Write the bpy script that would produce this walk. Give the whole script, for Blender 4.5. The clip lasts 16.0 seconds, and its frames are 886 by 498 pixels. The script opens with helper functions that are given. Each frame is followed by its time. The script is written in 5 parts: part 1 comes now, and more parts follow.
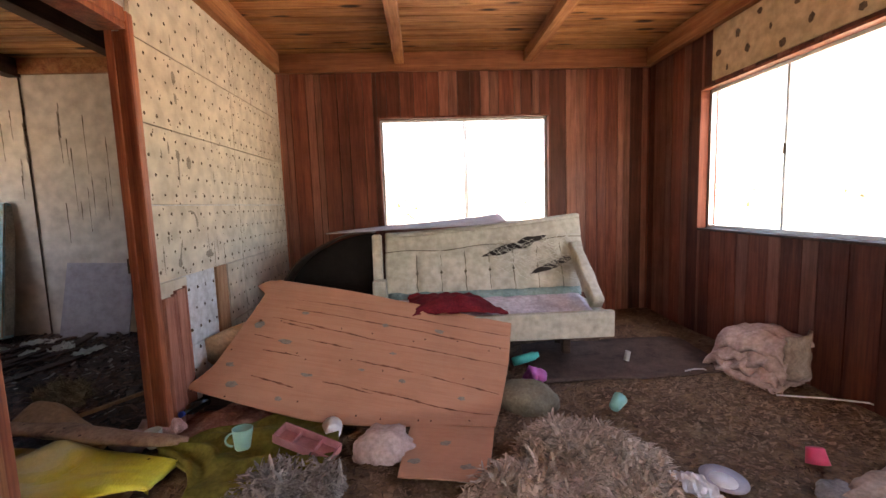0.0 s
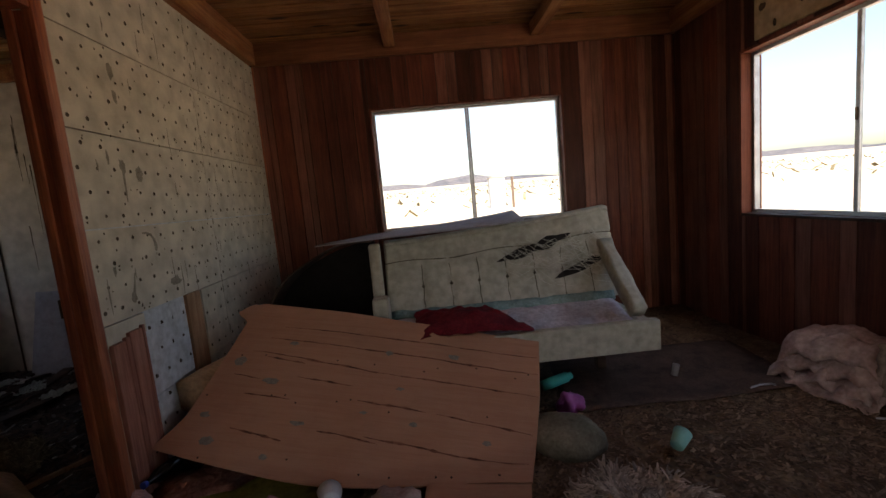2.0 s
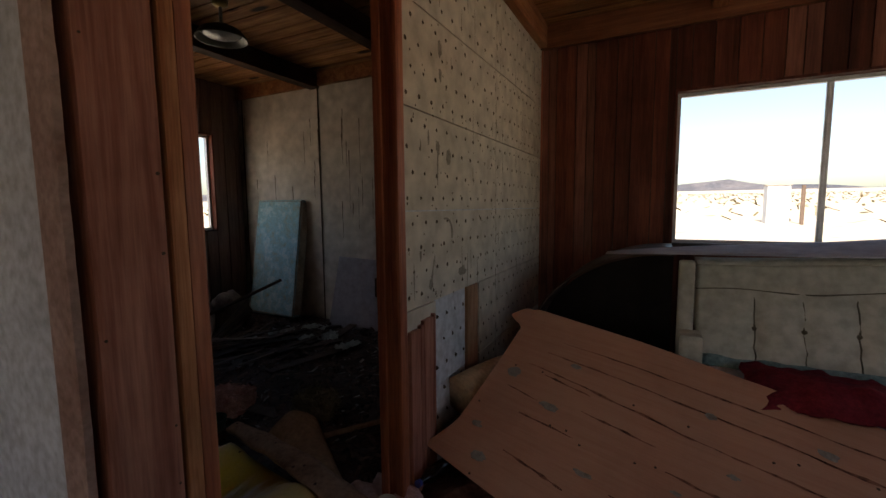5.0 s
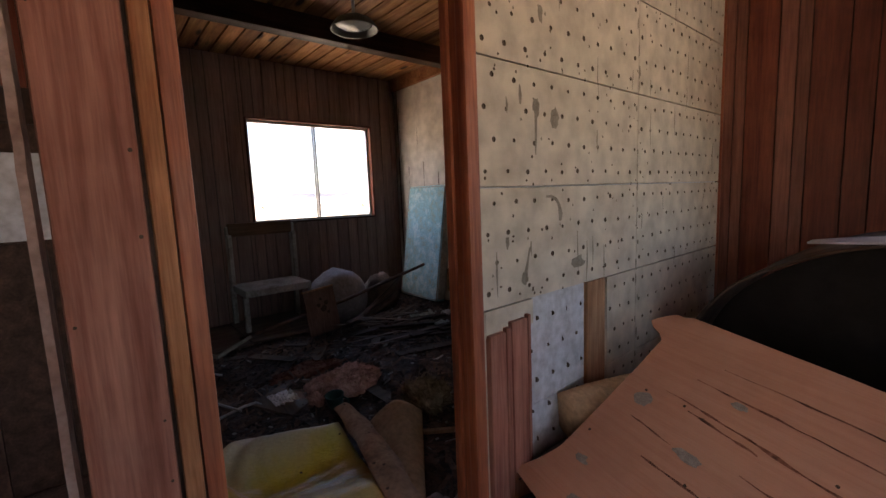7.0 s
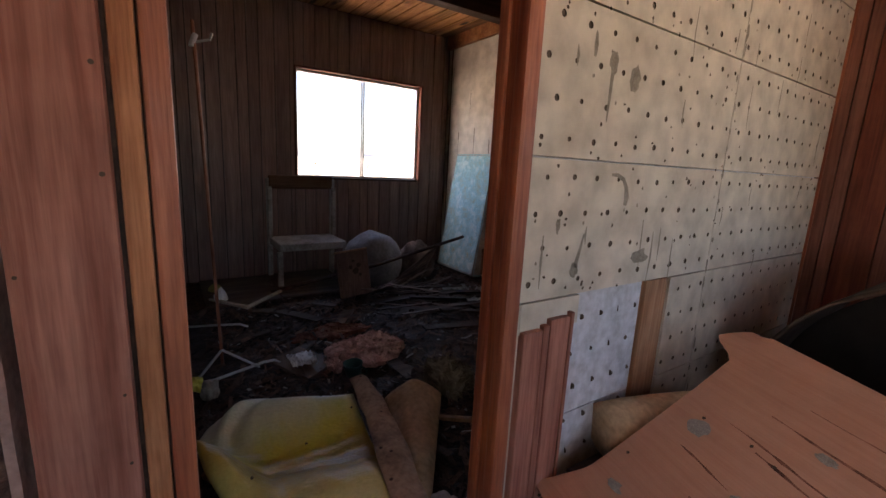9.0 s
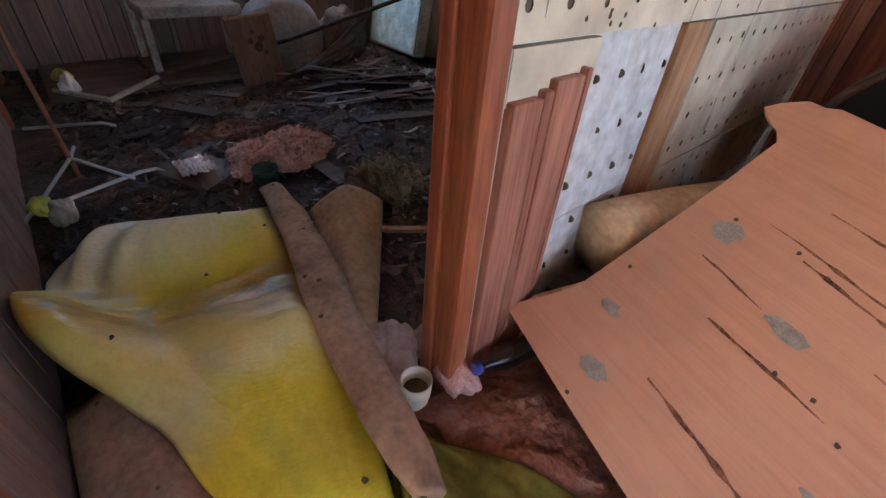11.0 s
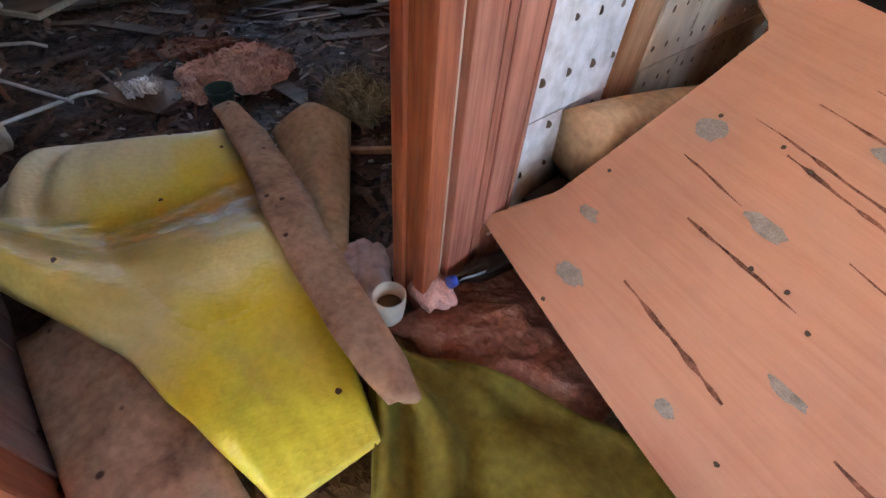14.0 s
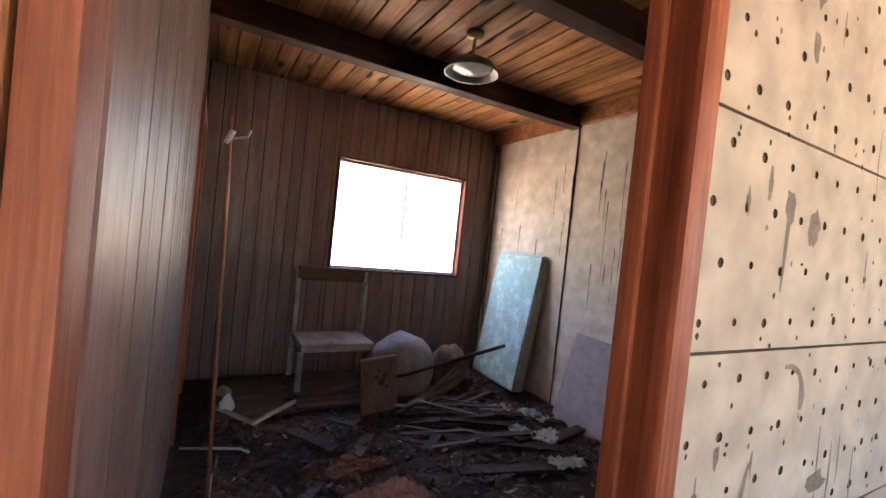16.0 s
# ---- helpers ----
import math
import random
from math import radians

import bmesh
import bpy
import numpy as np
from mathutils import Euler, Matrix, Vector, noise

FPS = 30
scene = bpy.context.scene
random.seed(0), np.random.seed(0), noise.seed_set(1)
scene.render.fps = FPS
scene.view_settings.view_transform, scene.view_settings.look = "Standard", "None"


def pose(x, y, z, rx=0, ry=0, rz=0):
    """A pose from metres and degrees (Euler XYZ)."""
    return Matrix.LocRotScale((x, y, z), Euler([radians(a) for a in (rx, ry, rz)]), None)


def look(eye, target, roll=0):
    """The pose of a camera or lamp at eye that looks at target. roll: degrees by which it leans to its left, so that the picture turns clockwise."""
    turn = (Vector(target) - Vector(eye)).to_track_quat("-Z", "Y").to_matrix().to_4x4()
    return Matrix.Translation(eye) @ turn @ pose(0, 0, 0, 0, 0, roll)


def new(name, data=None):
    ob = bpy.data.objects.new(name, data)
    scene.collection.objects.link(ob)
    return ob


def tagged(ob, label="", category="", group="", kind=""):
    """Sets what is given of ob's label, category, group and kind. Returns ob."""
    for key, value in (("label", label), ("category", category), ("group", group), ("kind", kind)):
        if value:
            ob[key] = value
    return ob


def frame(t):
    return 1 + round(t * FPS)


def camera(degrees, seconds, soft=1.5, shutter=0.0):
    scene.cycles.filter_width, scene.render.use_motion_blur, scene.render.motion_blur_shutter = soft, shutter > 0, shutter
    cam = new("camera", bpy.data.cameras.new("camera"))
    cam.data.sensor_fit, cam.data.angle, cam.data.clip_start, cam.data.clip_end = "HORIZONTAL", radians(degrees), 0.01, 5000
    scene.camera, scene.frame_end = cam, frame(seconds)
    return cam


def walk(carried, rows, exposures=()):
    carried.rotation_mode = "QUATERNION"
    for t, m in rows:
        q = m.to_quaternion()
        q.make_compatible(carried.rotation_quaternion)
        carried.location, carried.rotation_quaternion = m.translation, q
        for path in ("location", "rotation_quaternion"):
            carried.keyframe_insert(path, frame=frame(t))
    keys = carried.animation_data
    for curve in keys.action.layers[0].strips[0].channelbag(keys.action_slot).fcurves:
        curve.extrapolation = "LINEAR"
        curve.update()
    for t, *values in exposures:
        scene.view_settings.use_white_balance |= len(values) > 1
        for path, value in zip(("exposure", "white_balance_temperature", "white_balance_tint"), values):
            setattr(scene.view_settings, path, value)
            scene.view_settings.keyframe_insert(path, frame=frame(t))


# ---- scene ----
cam = camera(92.6, 16.0)
PATH = [
    (0, (0.179, -0.189, 1.204), (0.271, 1.797, 0.993), -1.9),
    (0.5, (0.094, -0.059, 1.241), (0.487, 1.881, 0.955), -0.2),
    (1, (0.068, 0.0, 1.261), (0.484, 1.939, 1.001), -0.9),
    (1.5, (0.105, 0.118, 1.253), (0.29, 2.1, 1.06), -4.1),
    (2, (0.179, 0.272, 1.245), (0.248, 2.257, 1.007), -5.3),
    (2.5, (0.223, 0.37, 1.245), (0.121, 2.351, 0.993), -4.7),
    (3, (0.189, 0.391, 1.267), (-0.093, 2.358, 1.034), -3.7),
    (3.5, (0.073, 0.457, 1.279), (-0.333, 2.409, 1.116), -2.0),
    (4, (-0.146, 0.56, 1.261), (-0.786, 2.449, 1.109), 0.2),
    (4.5, (-0.277, 0.622, 1.269), (-1.112, 2.428, 1.064), -0.1),
    (5, (-0.303, 0.624, 1.263), (-1.207, 2.398, 1.066), -0.5),
    (7.5, (-0.202, 1.129, 1.222), (-1.842, 2.252, 0.996), -1.0),
    (8, (-0.196, 1.098, 1.226), (-1.883, 2.154, 1.025), 1.1),
    (10.5, (-0.738, 1.5, 1.058), (-2.034, 2.642, 0.05), 4.5),
    (11, (-0.748, 1.509, 0.975), (-1.901, 2.612, -0.231), 4.9),
    (11.5, (-0.758, 1.518, 0.949), (-1.813, 2.66, -0.31), 7.0),
    (12, (-0.765, 1.508, 0.924), (-1.843, 2.603, -0.355), 6.2),
    (12.5, (-0.757, 1.506, 0.913), (-1.827, 2.582, -0.389), 5.5),
    (13, (-0.745, 1.514, 0.912), (-1.792, 2.552, -0.439), 4.0),
    (13.5, (-0.725, 1.519, 0.883), (-1.709, 2.615, -0.469), 6.3),
    (14, (-0.722, 1.528, 0.883), (-1.68, 2.585, -0.519), 5.8),
    (14.5, (-0.782, 1.48, 1.008), (-1.964, 2.474, -0.263), 3.4),
    (15, (-0.799, 1.439, 1.21), (-2.365, 2.457, 0.495), 5.5),
    (15.5, (-0.811, 1.365, 1.343), (-2.625, 2.177, 1.122), 6.2),
    (16, (-0.795, 1.351, 1.389), (-2.545, 2.32, 1.356), 6.0),
]
EXPOSURES = [(0, 3.47, 7600, 20), (0.5, 2.75, 7300, 16), (1.0, 2.28, 7300, 14), (1.6, 1.68, 7300, 14), (2.5, 1.22, 7300, 15), (3.5, 1.12, 7300, 15), (5.2, 1.12, 7300, 15),
             (7.3, 2.68, 7100, 23), (8.2, 2.78, 7000, 24), (10.3, 3.02, 7000, 22), (10.8, 3.85, 7100, 20), (11.5, 4.37, 7100, 18), (14.0, 4.57, 7100, 16), (15.0, 4.5, 6900, 21), (15.5, 4.3, 6900, 22), (16, 4.0, 6900, 22)]
walk(cam, [(t, look(eye, target, roll)) for t, eye, target, roll in PATH], EXPOSURES)

# ---- world and sun ----
world = bpy.data.worlds.new("world")
scene.world = world
world.use_nodes = True
wn = world.node_tree.nodes
sky = wn.new("ShaderNodeTexSky")
sky.sky_type, sky.sun_disc = 'NISHITA', False
sky.sun_elevation, sky.sun_rotation = radians(48), radians(180)
sky.dust_density = 2.0
world.node_tree.links.new(sky.outputs[0], wn["Background"].inputs[0])
wn["Background"].inputs[1].default_value = 0.15
sun_data = bpy.data.lights.new("sun", 'SUN')
sun_data.energy, sun_data.angle, sun_data.color = 5.0, radians(0.5), (1.0, 0.95, 0.87)
sun = new("sun", sun_data)
sun_to = Vector((math.sin(radians(180)) * math.cos(radians(48)), math.cos(radians(180)) * math.cos(radians(48)), math.sin(radians(48))))
sun.matrix_world = look(sun_to * 30, (0, 0, 0))


# ---- materials ----
def nodes_of(name, rough=0.8, metal=0.0):
    m = bpy.data.materials.new(name)
    m.use_nodes = True
    nt = m.node_tree
    b = nt.nodes["Principled BSDF"]
    b.inputs["Roughness"].default_value = rough
    b.inputs["Metallic"].default_value = metal
    if rough >= 0.55 and not metal:
        b.inputs["Specular IOR Level"].default_value = 0.22
    return m, nt, b


def add(nt, kind, **ins):
    n = nt.nodes.new(kind)
    for k, v in ins.items():
        key = int(k[1:]) if k[0] == "_" and k[1:].isdigit() else k.replace("_", " ")
        if hasattr(v, "is_output"):
            nt.links.new(v, n.inputs[key])
        else:
            n.inputs[key].default_value = v
    return n


def ramp(nt, fac, stops):
    r = nt.nodes.new("ShaderNodeValToRGB")
    el = r.color_ramp.elements
    while len(el) < len(stops):
        el.new(0.5)
    for e, (p, c) in zip(el, stops):
        e.position, e.color = p, (*c, 1)
    nt.links.new(fac, r.inputs[0])
    return r.outputs[0]


def mixed(nt, fac, a, b, mode='MIX'):
    n = nt.nodes.new("ShaderNodeMix")
    n.data_type, n.blend_type = 'RGBA', mode
    for sock, v in ((n.inputs[0], fac), (n.inputs[6], a), (n.inputs[7], b)):
        if hasattr(v, "is_output"):
            nt.links.new(v, sock)
        else:
            sock.default_value = v if isinstance(v, (int, float)) else (*v, 1)
    return n.outputs[2]


def math2(nt, op, a, b):
    n = nt.nodes.new("ShaderNodeMath")
    n.operation = op
    for sock, v in ((n.inputs[0], a), (n.inputs[1], b)):
        if hasattr(v, "is_output"):
            nt.links.new(v, sock)
        else:
            sock.default_value = v
    return n.outputs[0]


def place(nt, stretch=(1, 1, 1), island=False):
    """World position, moved by a random amount for each piece, and stretched."""
    geo = nt.nodes.new("ShaderNodeNewGeometry")
    info = nt.nodes.new("ShaderNodeObjectInfo")
    rnd = geo.outputs["Random Per Island"] if island else info.outputs["Random"]
    off = nt.nodes.new("ShaderNodeVectorMath")
    off.operation = 'MULTIPLY_ADD'
    nt.links.new(rnd, off.inputs[0])
    off.inputs[1].default_value = (17.3, 9.1, 13.7)
    nt.links.new(geo.outputs["Position"], off.inputs[2])
    mp = add(nt, "ShaderNodeMapping", Vector=off.outputs[0], Scale=stretch)
    return mp.outputs[0], rnd


def bump(nt, b, height, strength=0.3, dist=0.01):
    n = add(nt, "ShaderNodeBump", Height=height, Strength=strength, Distance=dist)
    nt.links.new(n.outputs[0], b.inputs["Normal"])


def wood(name, dark, light, axis="z", fine=1.0, rough=0.55, vary=0.5, island=False, knots=False, dirt=0.3):
    m, nt, b = nodes_of(name, rough)
    st = {"x": (0.9, 16, 16), "y": (16, 0.9, 16), "z": (16, 16, 0.9)}[axis]
    v, rnd = place(nt, tuple(a * fine for a in st), island)
    grain = add(nt, "ShaderNodeTexNoise", Vector=v, Scale=1.0, Detail=6.0, Roughness=0.65, Distortion=0.6).outputs[0]
    v2, _ = place(nt, tuple(a * fine * 6 for a in st), island)
    fib = add(nt, "ShaderNodeTexNoise", Vector=v2, Scale=1.0, Detail=3.0).outputs[0]
    col = ramp(nt, grain, [(0.3, dark), (0.7, light)])
    tone = ramp(nt, rnd, [(0.0, (1 - vary,) * 3), (1.0, (1 + vary * 0.35,) * 3)])
    col = mixed(nt, 1.0, col, tone, 'MULTIPLY')
    col = mixed(nt, 0.45, col, ramp(nt, fib, [(0.35, (0.45, 0.4, 0.38)), (0.6, (1, 1, 1))]), 'MULTIPLY')
    geo = nt.nodes.new("ShaderNodeNewGeometry")
    blot = add(nt, "ShaderNodeTexNoise", Vector=geo.outputs["Position"], Scale=2.3, Detail=5.0, Roughness=0.7).outputs[0]
    col = mixed(nt, dirt, col, ramp(nt, blot, [(0.35, (0.35, 0.3, 0.27)), (0.6, (1, 1, 1))]), 'MULTIPLY')
    if knots:
        kv, _ = place(nt, {"x": (2.2, 7, 7), "y": (7, 2.2, 7), "z": (7, 7, 2.2)}[axis], island)
        vor = add(nt, "ShaderNodeTexVoronoi", Vector=kv, Scale=1.0).outputs["Distance"]
        col = mixed(nt, ramp(nt, vor, [(0.13, (1, 1, 1)), (0.24, (0, 0, 0))]), col, (0.035, 0.014, 0.008))
    nt.links.new(col, b.inputs["Base Color"])
    nt.links.new(ramp(nt, blot, [(0.3, (rough + 0.2,) * 3), (0.7, (rough - 0.12,) * 3)]), b.inputs["Roughness"])
    bump(nt, b, fib, 0.25, 0.004)
    return m


def rough_stuff(name, stops, scale=8.0, rough=0.9, strength=0.5, dist=0.02, detail=8.0, spots=None, island=False):
    """A mottled surface: two sizes of noise, relief and optional spots."""
    m, nt, b = nodes_of(name, rough)
    v, rnd = place(nt, (1, 1, 1), island)
    big = add(nt, "ShaderNodeTexNoise", Vector=v, Scale=scale, Detail=detail, Roughness=0.68, Distortion=0.3).outputs[0]
    small = add(nt, "ShaderNodeTexNoise", Vector=v, Scale=scale * 9, Detail=4.0).outputs[0]
    col = ramp(nt, big, stops)
    col = mixed(nt, 0.5, col, ramp(nt, small, [(0.3, (0.5, 0.48, 0.46)), (0.65, (1.15, 1.15, 1.15))]), 'MULTIPLY')
    if island:
        col = mixed(nt, 1.0, col, ramp(nt, rnd, [(0, (0.45, 0.45, 0.45)), (1, (1.3, 1.3, 1.3))]), 'MULTIPLY')
    if spots:
        sv = add(nt, "ShaderNodeTexVoronoi", Vector=v, Scale=spots[0]).outputs["Distance"]
        col = mixed(nt, ramp(nt, sv, [(spots[1] * 0.6, (1, 1, 1)), (spots[1], (0, 0, 0))]), col, spots[2])
    nt.links.new(col, b.inputs["Base Color"])
    bump(nt, b, mixed(nt, 0.4, big, small), strength, dist)
    return m


def plain(name, col, rough=0.5, metal=0.0, grime=0.35, scale=14):
    m, nt, b = nodes_of(name, rough, metal)
    geo = nt.nodes.new("ShaderNodeNewGeometry")
    n = add(nt, "ShaderNodeTexNoise", Vector=geo.outputs["Position"], Scale=scale, Detail=6.0, Roughness=0.7).outputs[0]
    c = mixed(nt, grime, col, ramp(nt, n, [(0.35, (0.4, 0.36, 0.32)), (0.6, (1, 1, 1))]), 'MULTIPLY')
    nt.links.new(c, b.inputs["Base Color"])
    nt.links.new(ramp(nt, n, [(0.3, (min(1, rough + 0.25),) * 3), (0.7, (rough,) * 3)]), b.inputs["Roughness"])
    bump(nt, b, n, 0.12, 0.003)
    return m


def pane_material():
    m, nt, b = nodes_of("window_glass", 0.05)
    facing = add(nt, "ShaderNodeLayerWeight", Blend=0.5).outputs["Facing"]
    gloss = math2(nt, 'MULTIPLY', math2(nt, 'POWER', facing, 5.0), 0.35)
    clear = nt.nodes.new("ShaderNodeBsdfTransparent")
    clear.inputs[0].default_value = (0.93, 0.95, 0.95, 1)
    shine = add(nt, "ShaderNodeBsdfGlossy", Roughness=0.03)
    mix = nt.nodes.new("ShaderNodeMixShader")
    nt.links.new(gloss, mix.inputs[0])
    nt.links.new(clear.outputs[0], mix.inputs[1])
    nt.links.new(shine.outputs[0], mix.inputs[2])
    nt.links.new(mix.outputs[0], nt.nodes["Material Output"].inputs[0])
    return m


REDWOOD = wood("redwood_panelling", (0.10, 0.024, 0.014), (0.28, 0.085, 0.047), "z", vary=0.6)
REDWOOD_MID = wood("faded_redwood_panelling", (0.17, 0.062, 0.042), (0.36, 0.155, 0.105), "z", vary=0.3)
REDWOOD_PALE = wood("weathered_redwood_panelling", (0.20, 0.105, 0.085), (0.36, 0.225, 0.19), "z", rough=0.40, vary=0.22, dirt=0.15)
TRIM = wood("redwood_trim", (0.20, 0.035, 0.016), (0.58, 0.19, 0.085), "z", fine=1.3, rough=0.5, vary=0.2, dirt=0.2)
POSTWOOD = wood("worn_redwood_post", (0.24, 0.07, 0.045), (0.56, 0.25, 0.175), "z", fine=1.2, rough=0.6, vary=0.15)
DECK = wood("pine_ceiling_boards", (0.24, 0.075, 0.028), (0.66, 0.34, 0.145), "x", rough=0.6, vary=0.35, island=True, knots=True, dirt=0.32)
BEAM = wood("fir_beam", (0.30, 0.10, 0.04), (0.58, 0.28, 0.125), "y", fine=0.8, rough=0.6, vary=0.1)
DARKBEAM = wood("dark_brown_beam", (0.035, 0.016, 0.010), (0.10, 0.045, 0.028), "y", fine=0.8, rough=0.6, vary=0.1)
STUD = wood("pine_stud", (0.36, 0.17, 0.085), (0.58, 0.33, 0.19), "z", vary=0.15)
TANWOOD = wood("orange_tan_casing", (0.34, 0.12, 0.05), (0.62, 0.29, 0.14), "z", fine=1.6, rough=0.6, vary=0.1)
GREYWOOD = wood("grey_weathered_wood", (0.075, 0.05, 0.038), (0.21, 0.15, 0.115), "y", vary=0.4)
DARKWOOD = wood("dark_wet_wood", (0.030, 0.017, 0.012), (0.115, 0.064, 0.045), "x", vary=0.4)
PLY, nt, b = nodes_of("salmon_plywood", 0.55)
geo = nt.nodes.new("ShaderNodeNewGeometry")
turned = add(nt, "ShaderNodeMapping", Vector=geo.outputs["Position"], Rotation=(0.0, -0.14, 0.16)).outputs[0]
grain = add(nt, "ShaderNodeTexNoise", Vector=add(nt, "ShaderNodeMapping", Vector=turned, Scale=(2.2, 42, 42)).outputs[0], Scale=1.0, Detail=6.0, Roughness=0.6, Distortion=0.5).outputs[0]
fibre = add(nt, "ShaderNodeTexNoise", Vector=add(nt, "ShaderNodeMapping", Vector=turned, Scale=(9, 190, 190)).outputs[0], Scale=1.0, Detail=3.0).outputs[0]
soil = add(nt, "ShaderNodeTexNoise", Vector=geo.outputs["Position"], Scale=2.6, Detail=7.0, Roughness=0.62).outputs[0]
col = ramp(nt, grain, [(0.25, (0.49, 0.235, 0.145)), (0.5, (0.53, 0.268, 0.168)), (0.75, (0.555, 0.29, 0.185))])
col = mixed(nt, 0.12, col, ramp(nt, fibre, [(0.3, (0.55, 0.45, 0.4)), (0.6, (1, 1, 1))]), 'MULTIPLY')
col = mixed(nt, 0.30, col, ramp(nt, soil, [(0.36, (0.62, 0.56, 0.52)), (0.56, (1, 1, 1))]), 'MULTIPLY')
nt.links.new(col, b.inputs["Base Color"])
nt.links.new(ramp(nt, soil, [(0.3, (0.7, 0.7, 0.7)), (0.7, (0.48, 0.48, 0.48))]), b.inputs["Roughness"])
bump(nt, b, mixed(nt, 0.5, grain, fibre), 0.10, 0.003)
LATH = rough_stuff("stained_gypsum_lath", [(0.25, (0.54, 0.455, 0.345)), (0.48, (0.61, 0.53, 0.42)), (0.7, (0.65, 0.575, 0.465))], 1.1, 0.85, 0.02, 0.002)
TORNEDGE = rough_stuff("dirty_torn_wallboard", [(0.3, (0.24, 0.13, 0.10)), (0.7, (0.44, 0.30, 0.25))], 6, 0.85, 0.3, 0.004)
WHITEBOARD = rough_stuff("white_gypsum_board", [(0.3, (0.47, 0.48, 0.50)), (0.6, (0.62, 0.63, 0.65))], 3, 0.85, 0.1, 0.003)
LATHHOLE = plain("lath_hole", (0.13, 0.095, 0.07), 0.95)
HOLE = plain("lath_hole_dark", (0.09, 0.06, 0.042), 0.95)
STAIN = rough_stuff("grey_glue_stain", [(0.3, (0.20, 0.17, 0.13)), (0.7, (0.36, 0.31, 0.24))], 20, 0.9, 0.3, 0.003)
ALU = plain("oxidised_aluminium", (0.55, 0.55, 0.56), 0.4, 0.8, 0.3)
GLASS = pane_material()
STRAW = rough_stuff("straw_and_dung_floor", [(0.3, (0.05, 0.03, 0.02)), (0.5, (0.17, 0.11, 0.065)), (0.7, (0.30, 0.21, 0.13))], 7, 0.95, 0.9, 0.03)
STRAWBIT = rough_stuff("straw_bits", [(0.3, (0.085, 0.052, 0.036)), (0.7, (0.32, 0.215, 0.145))], 12, 0.95, 0.3, 0.01, island=True)
MUCK = rough_stuff("black_mucky_floor", [(0.3, (0.020, 0.012, 0.009)), (0.5, (0.065, 0.038, 0.029)), (0.72, (0.20, 0.125, 0.095))], 7, 0.55, 1.0, 0.03)
PAINTWALL = rough_stuff("peeling_cream_wallboard", [(0.25, (0.56, 0.46, 0.37)), (0.5, (0.64, 0.56, 0.48)), (0.7, (0.68, 0.62, 0.55))], 0.9, 0.8, 0.2, 0.004)
EARTH = rough_stuff("desert_ground", [(0.3, (0.50, 0.41, 0.30)), (0.6, (0.66, 0.57, 0.45))], 0.35, 0.95, 0.5, 0.1)
HILL = rough_stuff("far_hills", [(0.3, (0.05, 0.06, 0.085)), (0.6, (0.15, 0.14, 0.15))], 0.004, 0.95, 0.2, 1.0)
STUCCO = rough_stuff("outside_boards", [(0.3, (0.35, 0.3, 0.25)), (0.7, (0.5, 0.45, 0.4))], 3)


# ---- builders ----
def box(bm, x0, x1, y0, y1, z0, z1):
    v = [bm.verts.new(p) for p in ((x0, y0, z0), (x1, y0, z0), (x1, y1, z0), (x0, y1, z0), (x0, y0, z1), (x1, y0, z1), (x1, y1, z1), (x0, y1, z1))]
    for f in ((0, 3, 2, 1), (4, 5, 6, 7), (0, 1, 5, 4), (1, 2, 6, 5), (2, 3, 7, 6), (3, 0, 4, 7)):
        bm.faces.new([v[i] for i in f])
    return v


def boxes(*dims, bevel=0.0):
    bm = bmesh.new()
    for d in dims:
        box(bm, *d)
    if bevel:
        bmesh.ops.bevel(bm, geom=bm.edges[:], offset=bevel, segments=2, affect='EDGES', profile=0.6)
    return bm


def part(name, bm, material, parent=None, label="", m=None, smooth=False):
    """Links a bmesh as one mesh object, under a thing or a part if given."""
    me = bpy.data.meshes.new(name)
    bm.normal_update()
    bm.to_mesh(me)
    bm.free()
    if smooth:
        for p in me.polygons:
            p.use_smooth = True
    me.materials.append(material)
    ob = new(name, me)
    if parent:
        ob.parent = parent
    if m is not None:
        ob.matrix_basis = m
    if label:
        ob["label"] = label
    return ob


def empty(name, m, label, category, group="", kind=""):
    ob = new(name)
    ob.empty_display_size = 0.1
    ob.matrix_basis = m
    return tagged(ob, label, category, group, kind)


def share(name, src, parent, m):
    """One more object on the same mesh."""
    ob = new(name, src.data if hasattr(src, "data") else src)
    ob.parent = parent
    ob.matrix_basis = m
    return ob


def unit_plank(name, material, edge=0.06):
    """A unit board with its front edges eased, to be scaled per piece."""
    bm = boxes((0, 1, 0, 1, 0, 1))
    me = bpy.data.meshes.new(name)
    bm.to_mesh(me)
    bm.free()
    me.materials.append(material)
    return me


def scaled(x0, x1, y0, y1, z0, z1):
    return Matrix.Translation((x0, y0, z0)) @ Matrix.Diagonal((x1 - x0, y1 - y0, z1 - z0, 1))


def tube(bm, a, b, r, n=10, r2=None):
    a, b = Vector(a), Vector(b)
    q = (b - a).to_track_quat('Z', 'Y')
    rings = []
    for p, rad in ((a, r), (b, r if r2 is None else r2)):
        rings.append([bm.verts.new(p + q @ Vector((rad * math.cos(i * math.tau / n), rad * math.sin(i * math.tau / n), 0))) for i in range(n)])
    for i in range(n):
        bm.faces.new((rings[0][i], rings[0][(i + 1) % n], rings[1][(i + 1) % n], rings[1][i]))
    bm.faces.new(rings[0][::-1])
    bm.faces.new(rings[1])


